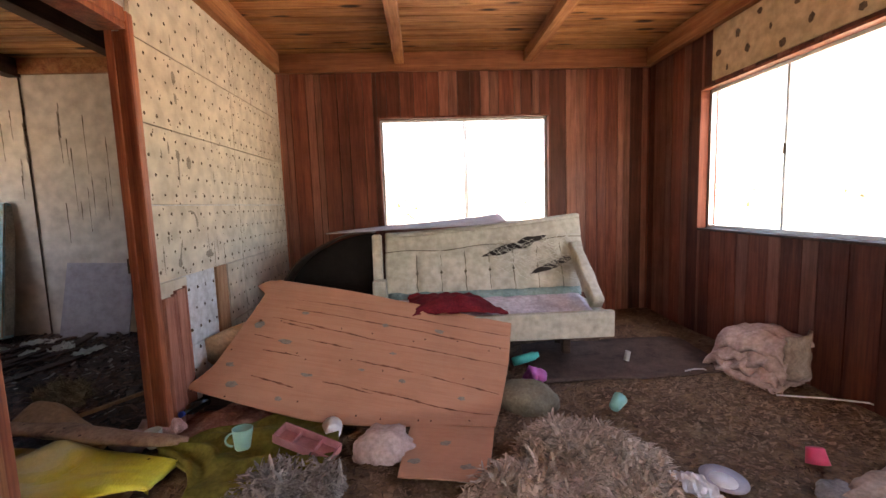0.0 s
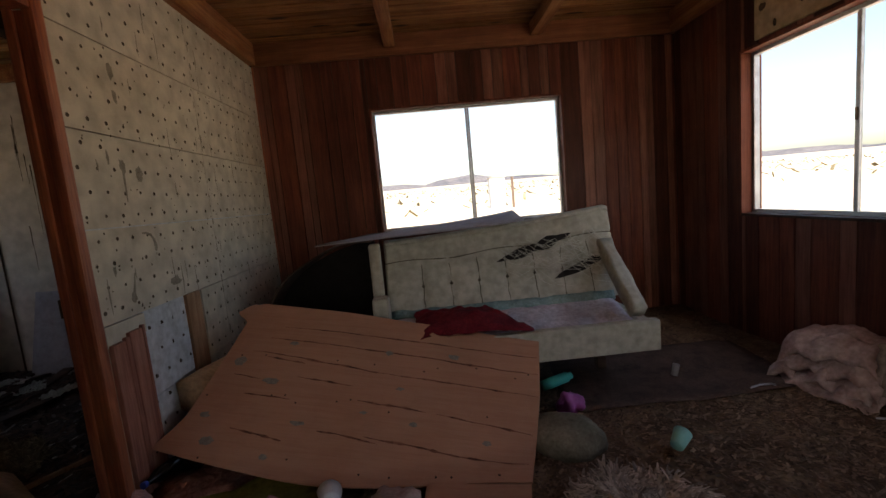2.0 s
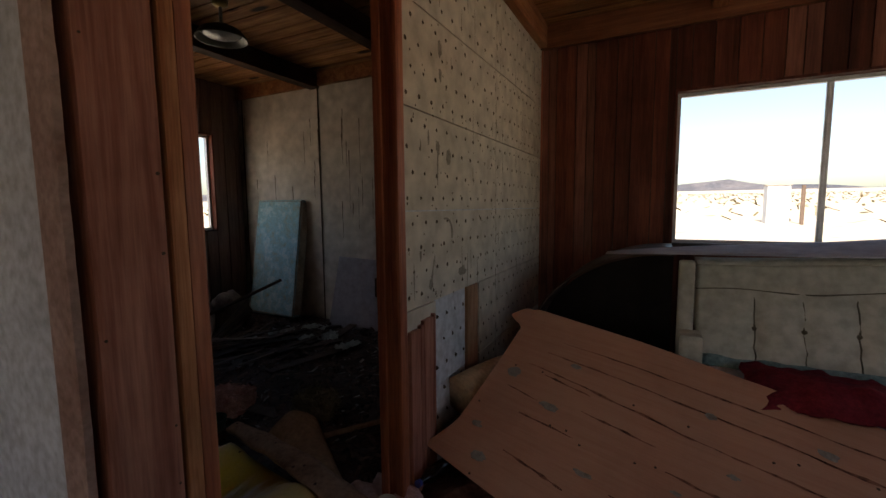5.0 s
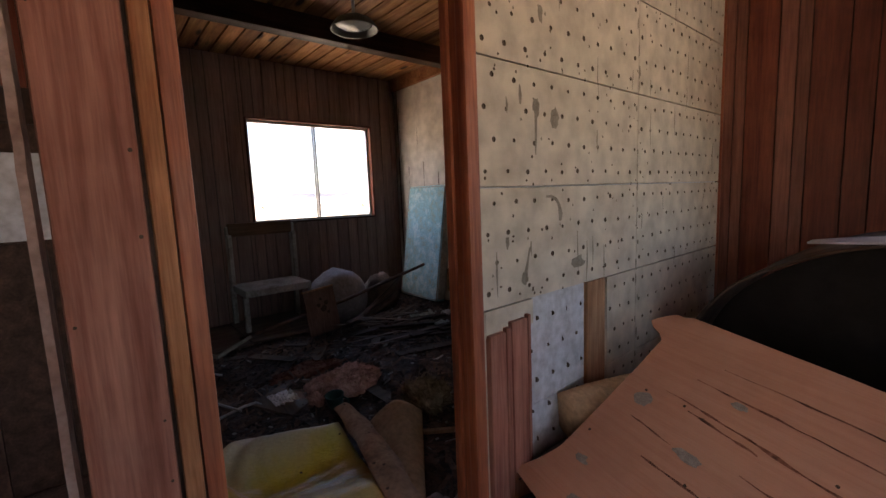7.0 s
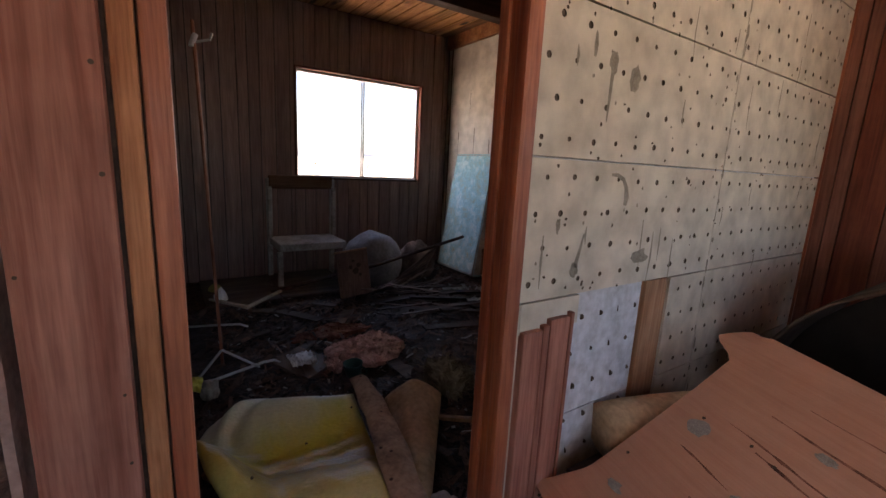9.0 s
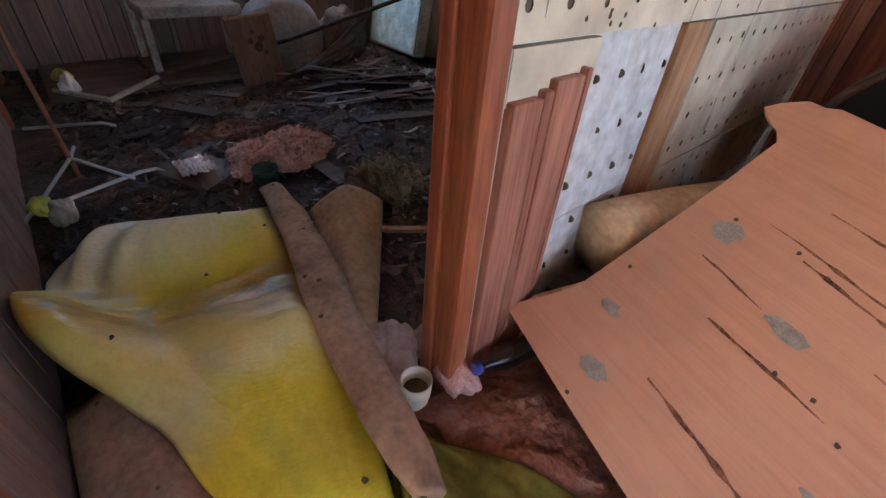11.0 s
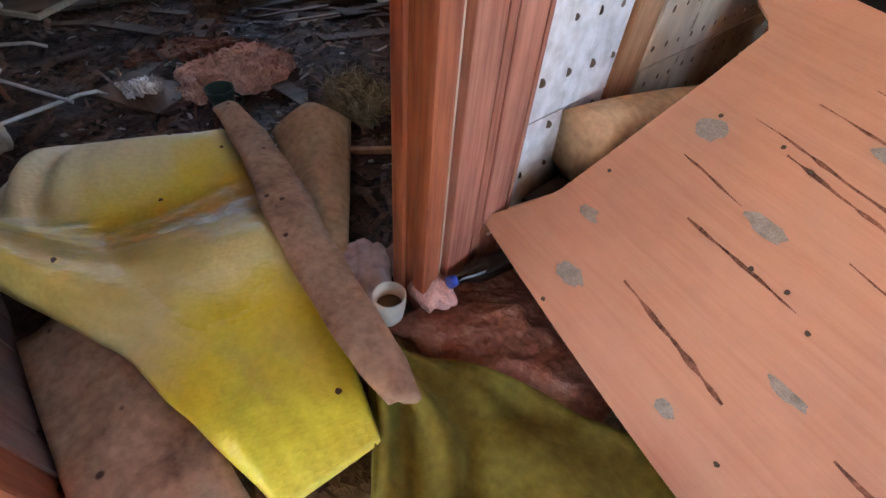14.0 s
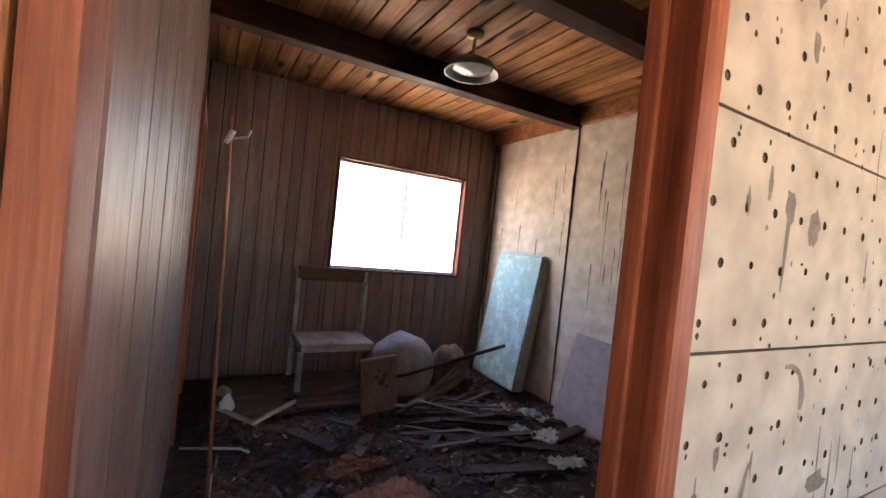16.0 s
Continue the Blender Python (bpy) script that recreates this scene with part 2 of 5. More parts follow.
def path_tube(bm, pts, r, n=8):
    rings = []
    pts = [Vector(p) for p in pts]
    for k, p in enumerate(pts):
        d = (pts[min(k + 1, len(pts) - 1)] - pts[max(k - 1, 0)]).normalized()
        q = d.to_track_quat('Z', 'Y')
        rings.append([bm.verts.new(p + q @ Vector((r * math.cos(i * math.tau / n), r * math.sin(i * math.tau / n), 0))) for i in range(n)])
    for k in range(len(rings) - 1):
        for i in range(n):
            bm.faces.new((rings[k][i], rings[k][(i + 1) % n], rings[k + 1][(i + 1) % n], rings[k + 1][i]))
    bm.faces.new(rings[0][::-1])
    bm.faces.new(rings[-1])


def lathe(bm, profile, n=24, at=(0, 0, 0)):
    """Turns (radius, height) pairs round the z axis."""
    rings = []
    for r, z in profile:
        rings.append([bm.verts.new((at[0] + max(r, 1e-4) * math.cos(i * math.tau / n), at[1] + max(r, 1e-4) * math.sin(i * math.tau / n), at[2] + z)) for i in range(n)])
    for k in range(len(rings) - 1):
        for i in range(n):
            bm.faces.new((rings[k][i], rings[k][(i + 1) % n], rings[k + 1][(i + 1) % n], rings[k + 1][i]))
    bm.faces.new(rings[0][::-1])
    bm.faces.new(rings[-1])


def sheet(bm, nu, nv, fn, thick):
    """A slab over the grid u, v in 0..1: fn gives its top, thick its thickness."""
    top = [[Vector(fn(i / nu, j / nv)) for j in range(nv + 1)] for i in range(nu + 1)]
    a = [[bm.verts.new(p) for p in row] for row in top]
    b = []
    for i in range(nu + 1):
        row = []
        for j in range(nv + 1):
            du = top[min(i + 1, nu)][j] - top[max(i - 1, 0)][j]
            dv = top[i][min(j + 1, nv)] - top[i][max(j - 1, 0)]
            nrm = du.cross(dv).normalized()
            row.append(bm.verts.new(top[i][j] - nrm * thick))
        b.append(row)
    for i in range(nu):
        for j in range(nv):
            bm.faces.new((a[i][j], a[i + 1][j], a[i + 1][j + 1], a[i][j + 1]))
            bm.faces.new((b[i][j], b[i][j + 1], b[i + 1][j + 1], b[i + 1][j]))
    for i in range(nu):
        bm.faces.new((a[i][0], b[i][0], b[i + 1][0], a[i + 1][0]))
        bm.faces.new((a[i][nv], a[i + 1][nv], b[i + 1][nv], b[i][nv]))
    for j in range(nv):
        bm.faces.new((a[0][j], a[0][j + 1], b[0][j + 1], b[0][j]))
        bm.faces.new((a[nu][j], b[nu][j], b[nu][j + 1], a[nu][j + 1]))


def nz(x, y, z=0.0, s=1.0):
    return noise.noise(Vector((x * s, y * s, z * s)))


def fractal(x, y, z=0.0, s=1.0, octaves=4):
    return sum(noise.noise(Vector((x * s * 2 ** k, y * s * 2 ** k, z + k * 7.7))) / 2 ** k for k in range(octaves))


def lump(name, material, parent, size, at, seed=0, rough=0.25, sub=4, m=None, label=""):
    """A soft crumpled lump resting on its flat underside."""
    bm = bmesh.new()
    bmesh.ops.create_icosphere(bm, subdivisions=sub, radius=1.0)
    for v in bm.verts:
        d = 1 + rough * fractal(v.co.x, v.co.y, v.co.z + seed * 3.1, 1.6, 4) + 0.35 * rough * (0.4 - abs(fractal(v.co.x, v.co.y, v.co.z * 0.5 + seed, 3.2, 3)))
        v.co *= d
        v.co = Vector((v.co.x * size[0] / 2, v.co.y * size[1] / 2, max(v.co.z, -0.55) * size[2] / 1.55))
        v.co.z += size[2] * 0.55 / 1.55
        v.co += Vector(at)
    return part(name, bm, material, parent, label, m, smooth=True)

# ---- setting: ground, floors ----
XW, XE, YN, YS = -1.196, 2.56, 4.18, -2.2      # main room
XF, YP = -4.876, 1.25                          # bedroom: far wall, panelled side wall
ZC = 2.70                                      # underside of the ceiling boards


def ground_height(x, y):
    """Level round the house, then a long gentle rise to the north."""
    r = math.hypot(x, y)
    k = max(0.25, y / r) if r > 1 else 0.25
    return -0.35 + k * (0.045 * max(0, min(r, 40) - 8) + 0.028 * max(0, r - 40))


bm = bmesh.new()
rings = [0.5, 4, 8, 12, 18, 25, 32, 40, 60, 90, 140, 220, 400, 800, 1500, 2700, 4000]
grid = [[bm.verts.new((r * math.cos(i * math.tau / 96), r * math.sin(i * math.tau / 96), ground_height(r * math.cos(i * math.tau / 96), r * math.sin(i * math.tau / 96)))) for i in range(96)] for r in rings]
bm.faces.new(grid[0])
for a, c in zip(grid, grid[1:]):
    for i in range(96):
        bm.faces.new((a[i], c[i], c[(i + 1) % 96], a[(i + 1) % 96]))
tagged(part("ground", bm, EARTH, smooth=True), "pale sandy desert ground reaching the horizon", "ground", kind="structure")


def floor_patch(name, x0, x1, y0, y1, step, fn, mat, label):
    nx, ny = int((x1 - x0) / step), int((y1 - y0) / step)
    bm = bmesh.new()
    g = [[bm.verts.new((x0 + (x1 - x0) * i / nx, y0 + (y1 - y0) * j / ny, fn(x0 + (x1 - x0) * i / nx, y0 + (y1 - y0) * j / ny))) for j in range(ny + 1)] for i in range(nx + 1)]
    for i in range(nx):
        for j in range(ny):
            bm.faces.new((g[i][j], g[i + 1][j], g[i + 1][j + 1], g[i][j + 1]))
    return tagged(part(name, bm, mat, smooth=True), label, "floor", kind="structure")


def main_floor_z(x, y):
    return 0.012 + 0.02 * fractal(x, y, 0, 1.7, 3) + 0.008 * fractal(x, y, 3, 14, 3)


def bed_floor_z(x, y):
    return 0.01 + 0.028 * fractal(x, y, 9, 2.3, 4) + 0.016 * abs(fractal(x, y, 5, 13, 3))


floor_patch("floor_main_room", -1.25, XE + 0.02, YS, YN + 0.02, 0.045, main_floor_z, STRAW, "floor buried under trodden brown straw and dung")
floor_patch("floor_bedroom", XF - 0.02, -1.25, YP - 0.02, YN + 0.04, 0.045, bed_floor_z, MUCK, "bedroom floor covered in black rotted muck and litter")
floor_patch("floor_hall", -2.80, -1.25, YS, YP - 0.1, 0.08, lambda x, y: bed_floor_z(x, y) - 0.02, MUCK, "hall floor covered in dark dirt and litter")
bm = boxes((XF - 0.2, XE + 0.2, YS - 0.2, YN + 0.2, -0.35, -0.12))
tagged(part("foundation", bm, STUCCO), "grey foundation slab under the house", "foundation", kind="structure")

# ---- setting: walls ----
BW = (-0.23, 1.516, 0.965, 2.085)     # back window x0 x1 z0 z1
RW = (0.35, 3.37, 0.91, 2.09)        # side window y0 y1 z0 z1
FW = (2.37, 3.825, 1.01, 2.11)       # bedroom window y0 y1 z0 z1


def wall_x(name, y0, y1, x0, x1, z1, opening, mat, label):
    """Wall along x with one opening (x0, x1, z0, z1)."""
    if opening:
        a, b, c, d = opening
        bm = boxes((x0, a, y0, y1, -0.12, z1), (b, x1, y0, y1, -0.12, z1), (a, b, y0, y1, -0.12, c), (a, b, y0, y1, d, z1))
    else:
        bm = boxes((x0, x1, y0, y1, -0.12, z1))
    return tagged(part(name, bm, mat), label, "wall", kind="structure")


def wall_y(name, x0, x1, y0, y1, z1, opening, mat, label):
    if opening:
        a, b, c, d = opening
        bm = boxes((x0, x1, y0, a, -0.12, z1), (x0, x1, b, y1, -0.12, z1), (x0, x1, a, b, d, z1))
        if c > 0.05:
            box(bm, x0, x1, a, b, -0.12, c)
    else:
        bm = boxes((x0, x1, y0, y1, -0.12, z1))
    return tagged(part(name, bm, mat), label, "wall", kind="structure")


wall_n = wall_x("wall_north", YN + 0.02, YN + 0.14, -1.25, XE + 0.14, 2.72, BW, DARKWOOD, "back wall panelled in dark red grooved redwood boards")
wall_e = wall_y("wall_east", XE + 0.02, XE + 0.14, YS - 0.1, YN + 0.02, 2.72, RW, DARKWOOD, "side wall panelled in dark red grooved redwood boards")
# Unseen window hole, added so daylight reaches the hall
wall_x("wall_south_hall", YS - 0.1, YS, XF, -1.315, 2.72, (-2.65, -1.4, 0.75, 2.1), DARKWOOD, "plain unseen hall end wall with a window hole added to brighten the hall")
# Out of view; the doorway is assumed, to light the room from behind
wall_s = wall_x("wall_south", YS - 0.1, YS, -1.315, XE + 0.02, 2.72, (1.3, 2.05, 0.0, 2.1), DARKWOOD, "plain south wall, out of view, its doorway added to let light in")
wall_bf = wall_y("wall_west", XF - 0.12, XF - 0.02, YS, YN + 0.14, 2.72, FW, DARKWOOD, "far bedroom wall panelled in dark grooved boards")
wall_bn = wall_x("wall_bedroom_north", YN + 0.02, YN + 0.14, XF - 0.02, -1.25, 2.72, None, PAINTWALL, "cream wallboard wall with dark vertical water streaks")
wall_bs = wall_x("wall_bedroom_south", YP - 0.09, YP - 0.012, XF - 0.02, -1.33, 2.72, (-4.55, -3.75, 0.0, 2.05), DARKWOOD, "partition panelled in shiny grooved boards")
wall_hw = wall_y("wall_hall", -2.86, -2.76, YS, YP - 0.09, 2.72, None, DARKWOOD, "dark hall wall with a white board band")
wall_p = wall_y("wall_partition", -1.284, -1.226, 2.014, YN + 0.02, 2.72, None, WHITEBOARD, "stud partition faced with perforated gypsum lath")
bm = boxes((-1.31, -1.226, 1.106, 2.012, 2.102, 2.72), (-1.31, -1.226, -2.0, 0.98, 2.102, 2.72), (-1.31, -1.225, YS, -2.0, -0.12, 2.72))
tagged(part("wall_partition_south", bm, WHITEBOARD), "partition above the doorways", "wall", kind="structure")

# ceiling boards, one mesh
bm = bmesh.new()
y = YS - 0.1
while y < YN + 0.14:
    w = 0.138
    for xa, xb in ((XF - 0.1, -2.4), (-2.398, 0.03), (0.032, XE + 0.14)):
        box(bm, xa, xb, y + 0.007, y + w - 0.007, ZC, ZC + 0.03)
    y += w
tagged(part("ceiling", bm, DECK), "knotty orange pine board ceiling", "ceiling", kind="structure")
bm = boxes((XF - 0.4, XE + 0.4, YS - 0.4, YN + 0.4, ZC + 0.035, ZC + 0.12))
tagged(part("roof", bm, DARKWOOD), "flat roof over the ceiling boards", "roof", kind="structure")


def beam(name, x0, x1, y0, y1, z0, z1, mat, label):
    return tagged(part(name, boxes((x0, x1, y0, y1, z0, z1), bevel=0.006), mat), label, "beam", kind="structure")


for x in (0.01, 1.295):
    beam("ceiling_beam", x - 0.048, x + 0.048, YS, YN - 0.035, 2.585, ZC - 0.002, BEAM, "exposed fir ceiling beam with cracks and stains")
beam("wall_plate", XW - 0.02, XW + 0.05, 1.9, YN - 0.04, 2.52, ZC - 0.002, BEAM, "stained fir plate along the top of the lath wall")
beam("wall_plate", XE - 0.06, XE + 0.015, YS, YN - 0.04, 2.52, ZC - 0.002, BEAM, "stained fir plate along the top of the side wall")
bm = boxes((XW + 0.002, XE - 0.002, YN - 0.036, YN + 0.016, 2.515, ZC - 0.002), bevel=0.004)
tagged(part("wall_plate", bm, wood("fir_plate", (0.24, 0.075, 0.035), (0.42, 0.18, 0.085), "x", 0.8)), "stained fir plate along the top of the back wall", "beam", kind="structure")
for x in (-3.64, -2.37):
    beam("ceiling_beam", x - 0.06, x + 0.06, YP, YN, 2.53, ZC - 0.002, DARKBEAM, "dark brown bedroom ceiling beam")
bm = boxes((XF + 0.002, -1.32, YN - 0.03, YN + 0.016, 2.56, ZC - 0.002))
tagged(part("wall_plate", bm, BEAM), "stained plate along the top of the bedroom wall", "beam", kind="structure")

# ---- panelling: boards of uneven width, each a piece ----
rng = random.Random(4)
PLANK = unit_plank("plank", REDWOOD)
PLANK_MID = unit_plank("plank_mid", REDWOOD_MID)
PLANK_PALE = unit_plank("plank_pale", REDWOOD_PALE)


def panelling(wall, along, c0, c1, front, back, z0, z1, opening, me, widths=(0.075, 0.15), gap=0.002):
    """Boards along an axis from c0 to c1; they are cut round the opening."""
    c = c0
    while c < c1 - 0.01:
        pale = isinstance(me, tuple) and rng.random() < 0.42
        w = min(rng.uniform(*widths) * (0.62 if pale else 1.0), c1 - c)
        if opening:
            for edge in opening[:2]:
                if c + 0.004 < edge < c + w:
                    w = edge - c
        d = rng.uniform(0, 0.003)
        spans = [(z0, z1)]
        if opening and c + w > opening[0] + 0.003 and c < opening[1] - 0.003:
            spans = [(z0, opening[2]), (opening[3], z1)]
        for a, b in spans:
            if b - a > 0.02:
                f = front + (d if front > back else -d)
                lo, hi = min(f, back), max(f, back)
                m = scaled(c + gap, c + w - gap, lo, hi, a, b) if along == "x" else scaled(lo, hi, c + gap, c + w - gap, a, b)
                share("plank", (me[1] if pale else me[0]) if isinstance(me, tuple) else me, wall, m)
        c += w


panelling(wall_n, "x", XW + 0.002, XE, YN, YN + 0.019, 0.0, 2.515, BW, (PLANK, PLANK_MID), (0.09, 0.17), 0.003)
panelling(wall_e, "y", -0.2, YN - 0.003, XE, XE + 0.019, 0.0, 2.52, RW, (PLANK, PLANK_MID), (0.11, 0.19), 0.003)
panelling(wall_bf, "y", YP + 0.002, YN, XF, XF - 0.019, 0.0, ZC - 0.01, FW, PLANK_PALE, (0.09, 0.15), 0.0045)
panelling(wall_bs, "x", -3.72, -1.335, YP, YP - 0.011, 0.0, ZC - 0.01, None, PLANK_PALE, (0.08, 0.13), 0.003)


# ---- windows ----
def window(name, along, a, b, z0, z1, inner, outer, mullion, label, latch=None):
    """A slider in its wood-lined opening; along x or y, inner and outer the wall's faces."""
    w = empty(name, Matrix.Identity(4), label, "window", kind="structure")
    mid = inner + (outer - inner) * 0.62
    s = 1 if outer > inner else -1

    def bx(c0, c1, d0, d1, e0, e1):
        d0, d1 = min(d0, d1), max(d0, d1)
        return (c0, c1, d0, d1, e0, e1) if along == "x" else (d0, d1, c0, c1, e0, e1)
    t = 0.018
    for nm, dims in (("jamb_lining", bx(a, a + t, inner - 0.012 * s, outer, z0, z1)), ("jamb_lining", bx(b - t, b, inner - 0.012 * s, outer, z0, z1)),
                     ("window_head", bx(a + t, b - t, inner - 0.012 * s, outer, z1 - t, z1)), ("window_sill", bx(a + t, b - t, inner - 0.02 * s, outer, z0, z0 + t))):
        part(nm, boxes(dims, bevel=0.002), DARKWOOD if nm == "window_sill" else REDWOOD, w)
    a, b, z0, z1 = a + t, b - t, z0 + t, z1 - t
    f = 0.024
    fr = part("window_frame", boxes(bx(a, a + f, mid - 0.02, mid + 0.02, z0, z1), bx(b - f, b, mid - 0.02, mid + 0.02, z0, z1),
                                    bx(a + f, b - f, mid - 0.02, mid + 0.02, z0, z0 + f), bx(a + f, b - f, mid - 0.02, mid + 0.02, z1 - f, z1)), ALU, w, "dull aluminium frame")
    part("mullion", boxes(bx(mullion - 0.02, mullion - 0.002, mid - 0.016, mid + 0.004, z0 + f, z1 - f), bx(mullion + 0.002, mullion + 0.02, mid - 0.002, mid + 0.016, z0 + f, z1 - f), bevel=0.002), ALU, w, "dull aluminium meeting stile")
    c = mullion if latch is None else latch
    part("latch", boxes(bx(c - 0.012, c - 0.004, mid - 0.03 * s, mid - 0.016 * s, (z0 + z1) / 2 - 0.035, (z0 + z1) / 2 + 0.035), bevel=0.003), HOLE, w, "small black latch")
    for c0, c1 in ((a + f, mullion - 0.02), (mullion + 0.02, b - f)):
        p = part("pane", boxes(bx(c0, c1, mid - 0.002, mid + 0.002, z0 + f, z1 - f)), GLASS, w, "clear dusty glass pane")
        p.visible_shadow = False
    return w


window("window_1", "x", *BW, YN - 0.004, YN + 0.14, 0.65, "aluminium sliding window in a redwood-lined opening", -0.188)
window("window_2", "y", *RW, XE - 0.004, XE + 0.14, 2.60, "wide aluminium sliding window in a redwood-lined opening")
window("window_3", "y", *FW, XF + 0.004, XF - 0.12, 3.12, "aluminium sliding window in the dark bedroom wall", 2.40)

# strip of knotty bare board above the side window
bm = boxes((XE - 0.02, XE - 0.004, 0.2, 3.22, 2.115, 2.51), bevel=0.003)
KNOTTY = rough_stuff("spotted_wallboard_strip", [(0.3, (0.42, 0.30, 0.18)), (0.7, (0.56, 0.42, 0.27))], 2, 0.85, 0.1, 0.003)
strip = tagged(part("trim_board", bm, KNOTTY), "bare tan wallboard strip with dark glue spots over the window", "board", kind="structure")

# ---- doorway frame and post ----
frame_1 = empty("door_frame_1", Matrix.Identity(4), "open redwood door frame into the bedroom, door missing", "door frame", kind="structure")
part("casing", boxes((-1.222, -1.178, 1.976, 2.03, 0.0, 2.16), bevel=0.012), TRIM, frame_1)
part("jamb", boxes((-1.288, -1.186, 1.985, 2.012, 0.0, 2.07), bevel=0.003), TRIM, frame_1)
part("stop", boxes((-1.285, -1.25, 1.972, 1.984, 0.0, 2.07), bevel=0.004), TRIM, frame_1)
part("strike_plate", boxes((-1.296, -1.289, 1.975, 2.008, 0.91, 0.985), (-1.3, -1.296, 1.985, 1.998, 0.93, 0.965)), HOLE, frame_1, "rusty strike plate")
part("head_jamb", boxes((-1.325, -1.186, 1.246, 1.984, 2.072, 2.1), bevel=0.003), TRIM, frame_1)
part("head_casing", boxes((-1.222, -1.176, 1.166, 1.966, 2.1, 2.165), bevel=0.005), TRIM, frame_1)
part("jamb", boxes((-1.335, -1.24, 1.209, 1.250, 0.0, 2.07), bevel=0.008), TRIM, frame_1)
part("casing", boxes((-1.30, -1.234, 1.170, 1.206, 0.0, 2.098), bevel=0.007), TANWOOD, frame_1, "lighter orange casing strip")
# Dark strips added to stop light in the gaps and shade the grooves
part("shadow_gap_filler", boxes((-1.32, -1.254, 1.160, 1.172, 0.0, 2.098), (-1.32, -1.256, 1.204, 1.211, 0.0, 2.06)), DARKWOOD, frame_1, "dark strip added to stand in for the shaded groove")
post = part("post", boxes((-1.33, -1.232, 1.019, 1.162, 0.0, ZC - 0.003), bevel=0.014), POSTWOOD)
bm = bmesh.new()
sheet(bm, 4, 60, lambda u, v: (-1.335 + 0.092 * u, 1.003 - 0.004 * abs(fractal(v * 14, u, 4, 1.5, 3)) * u, 2.68 * v), -0.014)
tagged(part("wallboard", bm, TORNEDGE), "dirty pinkish torn wallboard edge against the post", "wallboard", kind="structure")
tagged(post, "worn red-brown wooden post between the doorways", "post", kind="structure")
rn = random.Random(12)
for k in range(14):
    z = 0.12 + 0.18 * k + rn.uniform(-0.05, 0.05)
    y = rn.choice((1.032, 1.036, 1.148))
    bm = bmesh.new()
    tube(bm, (-1.2335, y, z), (-1.2312, y, z), rn.uniform(0.0025, 0.0045), 8)
    part("nail_hole", bm, HOLE, post)
bm = bmesh.new()
sheet(bm, 12, 30, lambda u, v: (-1.36 - 1.38 * u, YP - 0.102 - 0.012 * max(0, fractal(u * 3, v * 6)), 0.0 + 2.68 * v), 0.01)
tagged(part("wallboard", bm, WHITEBOARD), "cream torn wallboard on the hall side of the partition", "wallboard", kind="structure")
part("plank", boxes((-2.758, -2.735, YS, YP - 0.12, 1.60, 1.74), bevel=0.004), DARKWOOD, wall_hw)
part("white_band", boxes((-2.758, -2.74, YS, YP - 0.12, 1.11, 1.48), bevel=0.003), WHITEBOARD, wall_hw, "white wallboard band")
panelling(wall_hw, "y", -0.6, YP - 0.13, -2.742, -2.758, 0.0, 1.10, None, unit_plank("plank_dark", DARKWOOD), (0.2, 0.3))
panelling(wall_hw, "y", -0.6, YP - 0.13, -2.742, -2.758, 1.75, 2.69, None, PLANK, (0.12, 0.2))
# bedroom closet doorway
frame_2 = empty("door_frame_2", Matrix.Identity(4), "redwood door frame in the bedroom side wall", "door frame", kind="structure")
part("casing", boxes((-3.76, -3.68, YP - 0.008, YP + 0.022, 0.0, 2.11), bevel=0.004), TRIM, frame_2)
part("casing", boxes((-4.62, -4.54, YP - 0.008, YP + 0.022, 0.0, 2.11), bevel=0.004), TRIM, frame_2)
part("head_casing", boxes((-4.54, -3.76, YP - 0.008, YP + 0.022, 2.04, 2.11), bevel=0.004), TRIM, frame_2)


# ---- perforated lath: tiles with real holes ----
def lath_tile(y0, y1, z0, z1, seed):
    """One gypsum board; holes of 19 mm on a grid, shallow with plaster behind."""
    bm = bmesh.new()
    r = random.Random(seed)
    ny, nz_ = max(1, round((y1 - y0) / 0.102)), max(1, round((z1 - z0) / 0.102))
    x = XW
    for i in range(ny):
        for j in range(nz_):
            a, b = y0 + (y1 - y0) * i / ny, y0 + (y1 - y0) * (i + 1) / ny
            c, d = z0 + (z1 - z0) * j / nz_, z0 + (z1 - z0) * (j + 1) / nz_
            cy, cz = (a + b) / 2 + (0.02 if j % 2 else -0.02) + r.uniform(-0.004, 0.004), (c + d) / 2 + r.uniform(-0.004, 0.004)
            rad = r.uniform(0.007, 0.0105)
            sq = [(b, cz), (b, d), (cy, d), (a, d), (a, cz), (a, c), (cy, c), (b, c)]
            ang = [k * math.tau / 8 for k in range(8)]
            o = [bm.verts.new((x, p, q)) for p, q in sq]
            h = [bm.verts.new((x, cy + rad * math.cos(t), cz + rad * math.sin(t))) for t in ang]
            k2 = [bm.verts.new((x - 0.0035, cy + rad * math.cos(t), cz + rad * math.sin(t))) for t in ang]
            for k in range(8):
                n = (k + 1) % 8
                bm.faces.new((o[k], o[n], h[n], h[k]))
                bm.faces.new((h[k], h[n], k2[n], k2[k])).material_index = 1
            bm.faces.new(k2).material_index = 1
    bmesh.ops.remove_doubles(bm, verts=bm.verts[:], dist=0.0004)
    for y in (y0, y1):
        bm.faces.new([bm.verts.new(p) for p in ((x, y, z0), (x, y, z1), (x - 0.02, y, z1), (x - 0.02, y, z0))])
    for z in (z0, z1):
        bm.faces.new([bm.verts.new(p) for p in ((x, y0, z), (x, y1, z), (x - 0.02, y1, z), (x - 0.02, y0, z))])
    ob = part("lath_board", bm, LATH, wall_p)
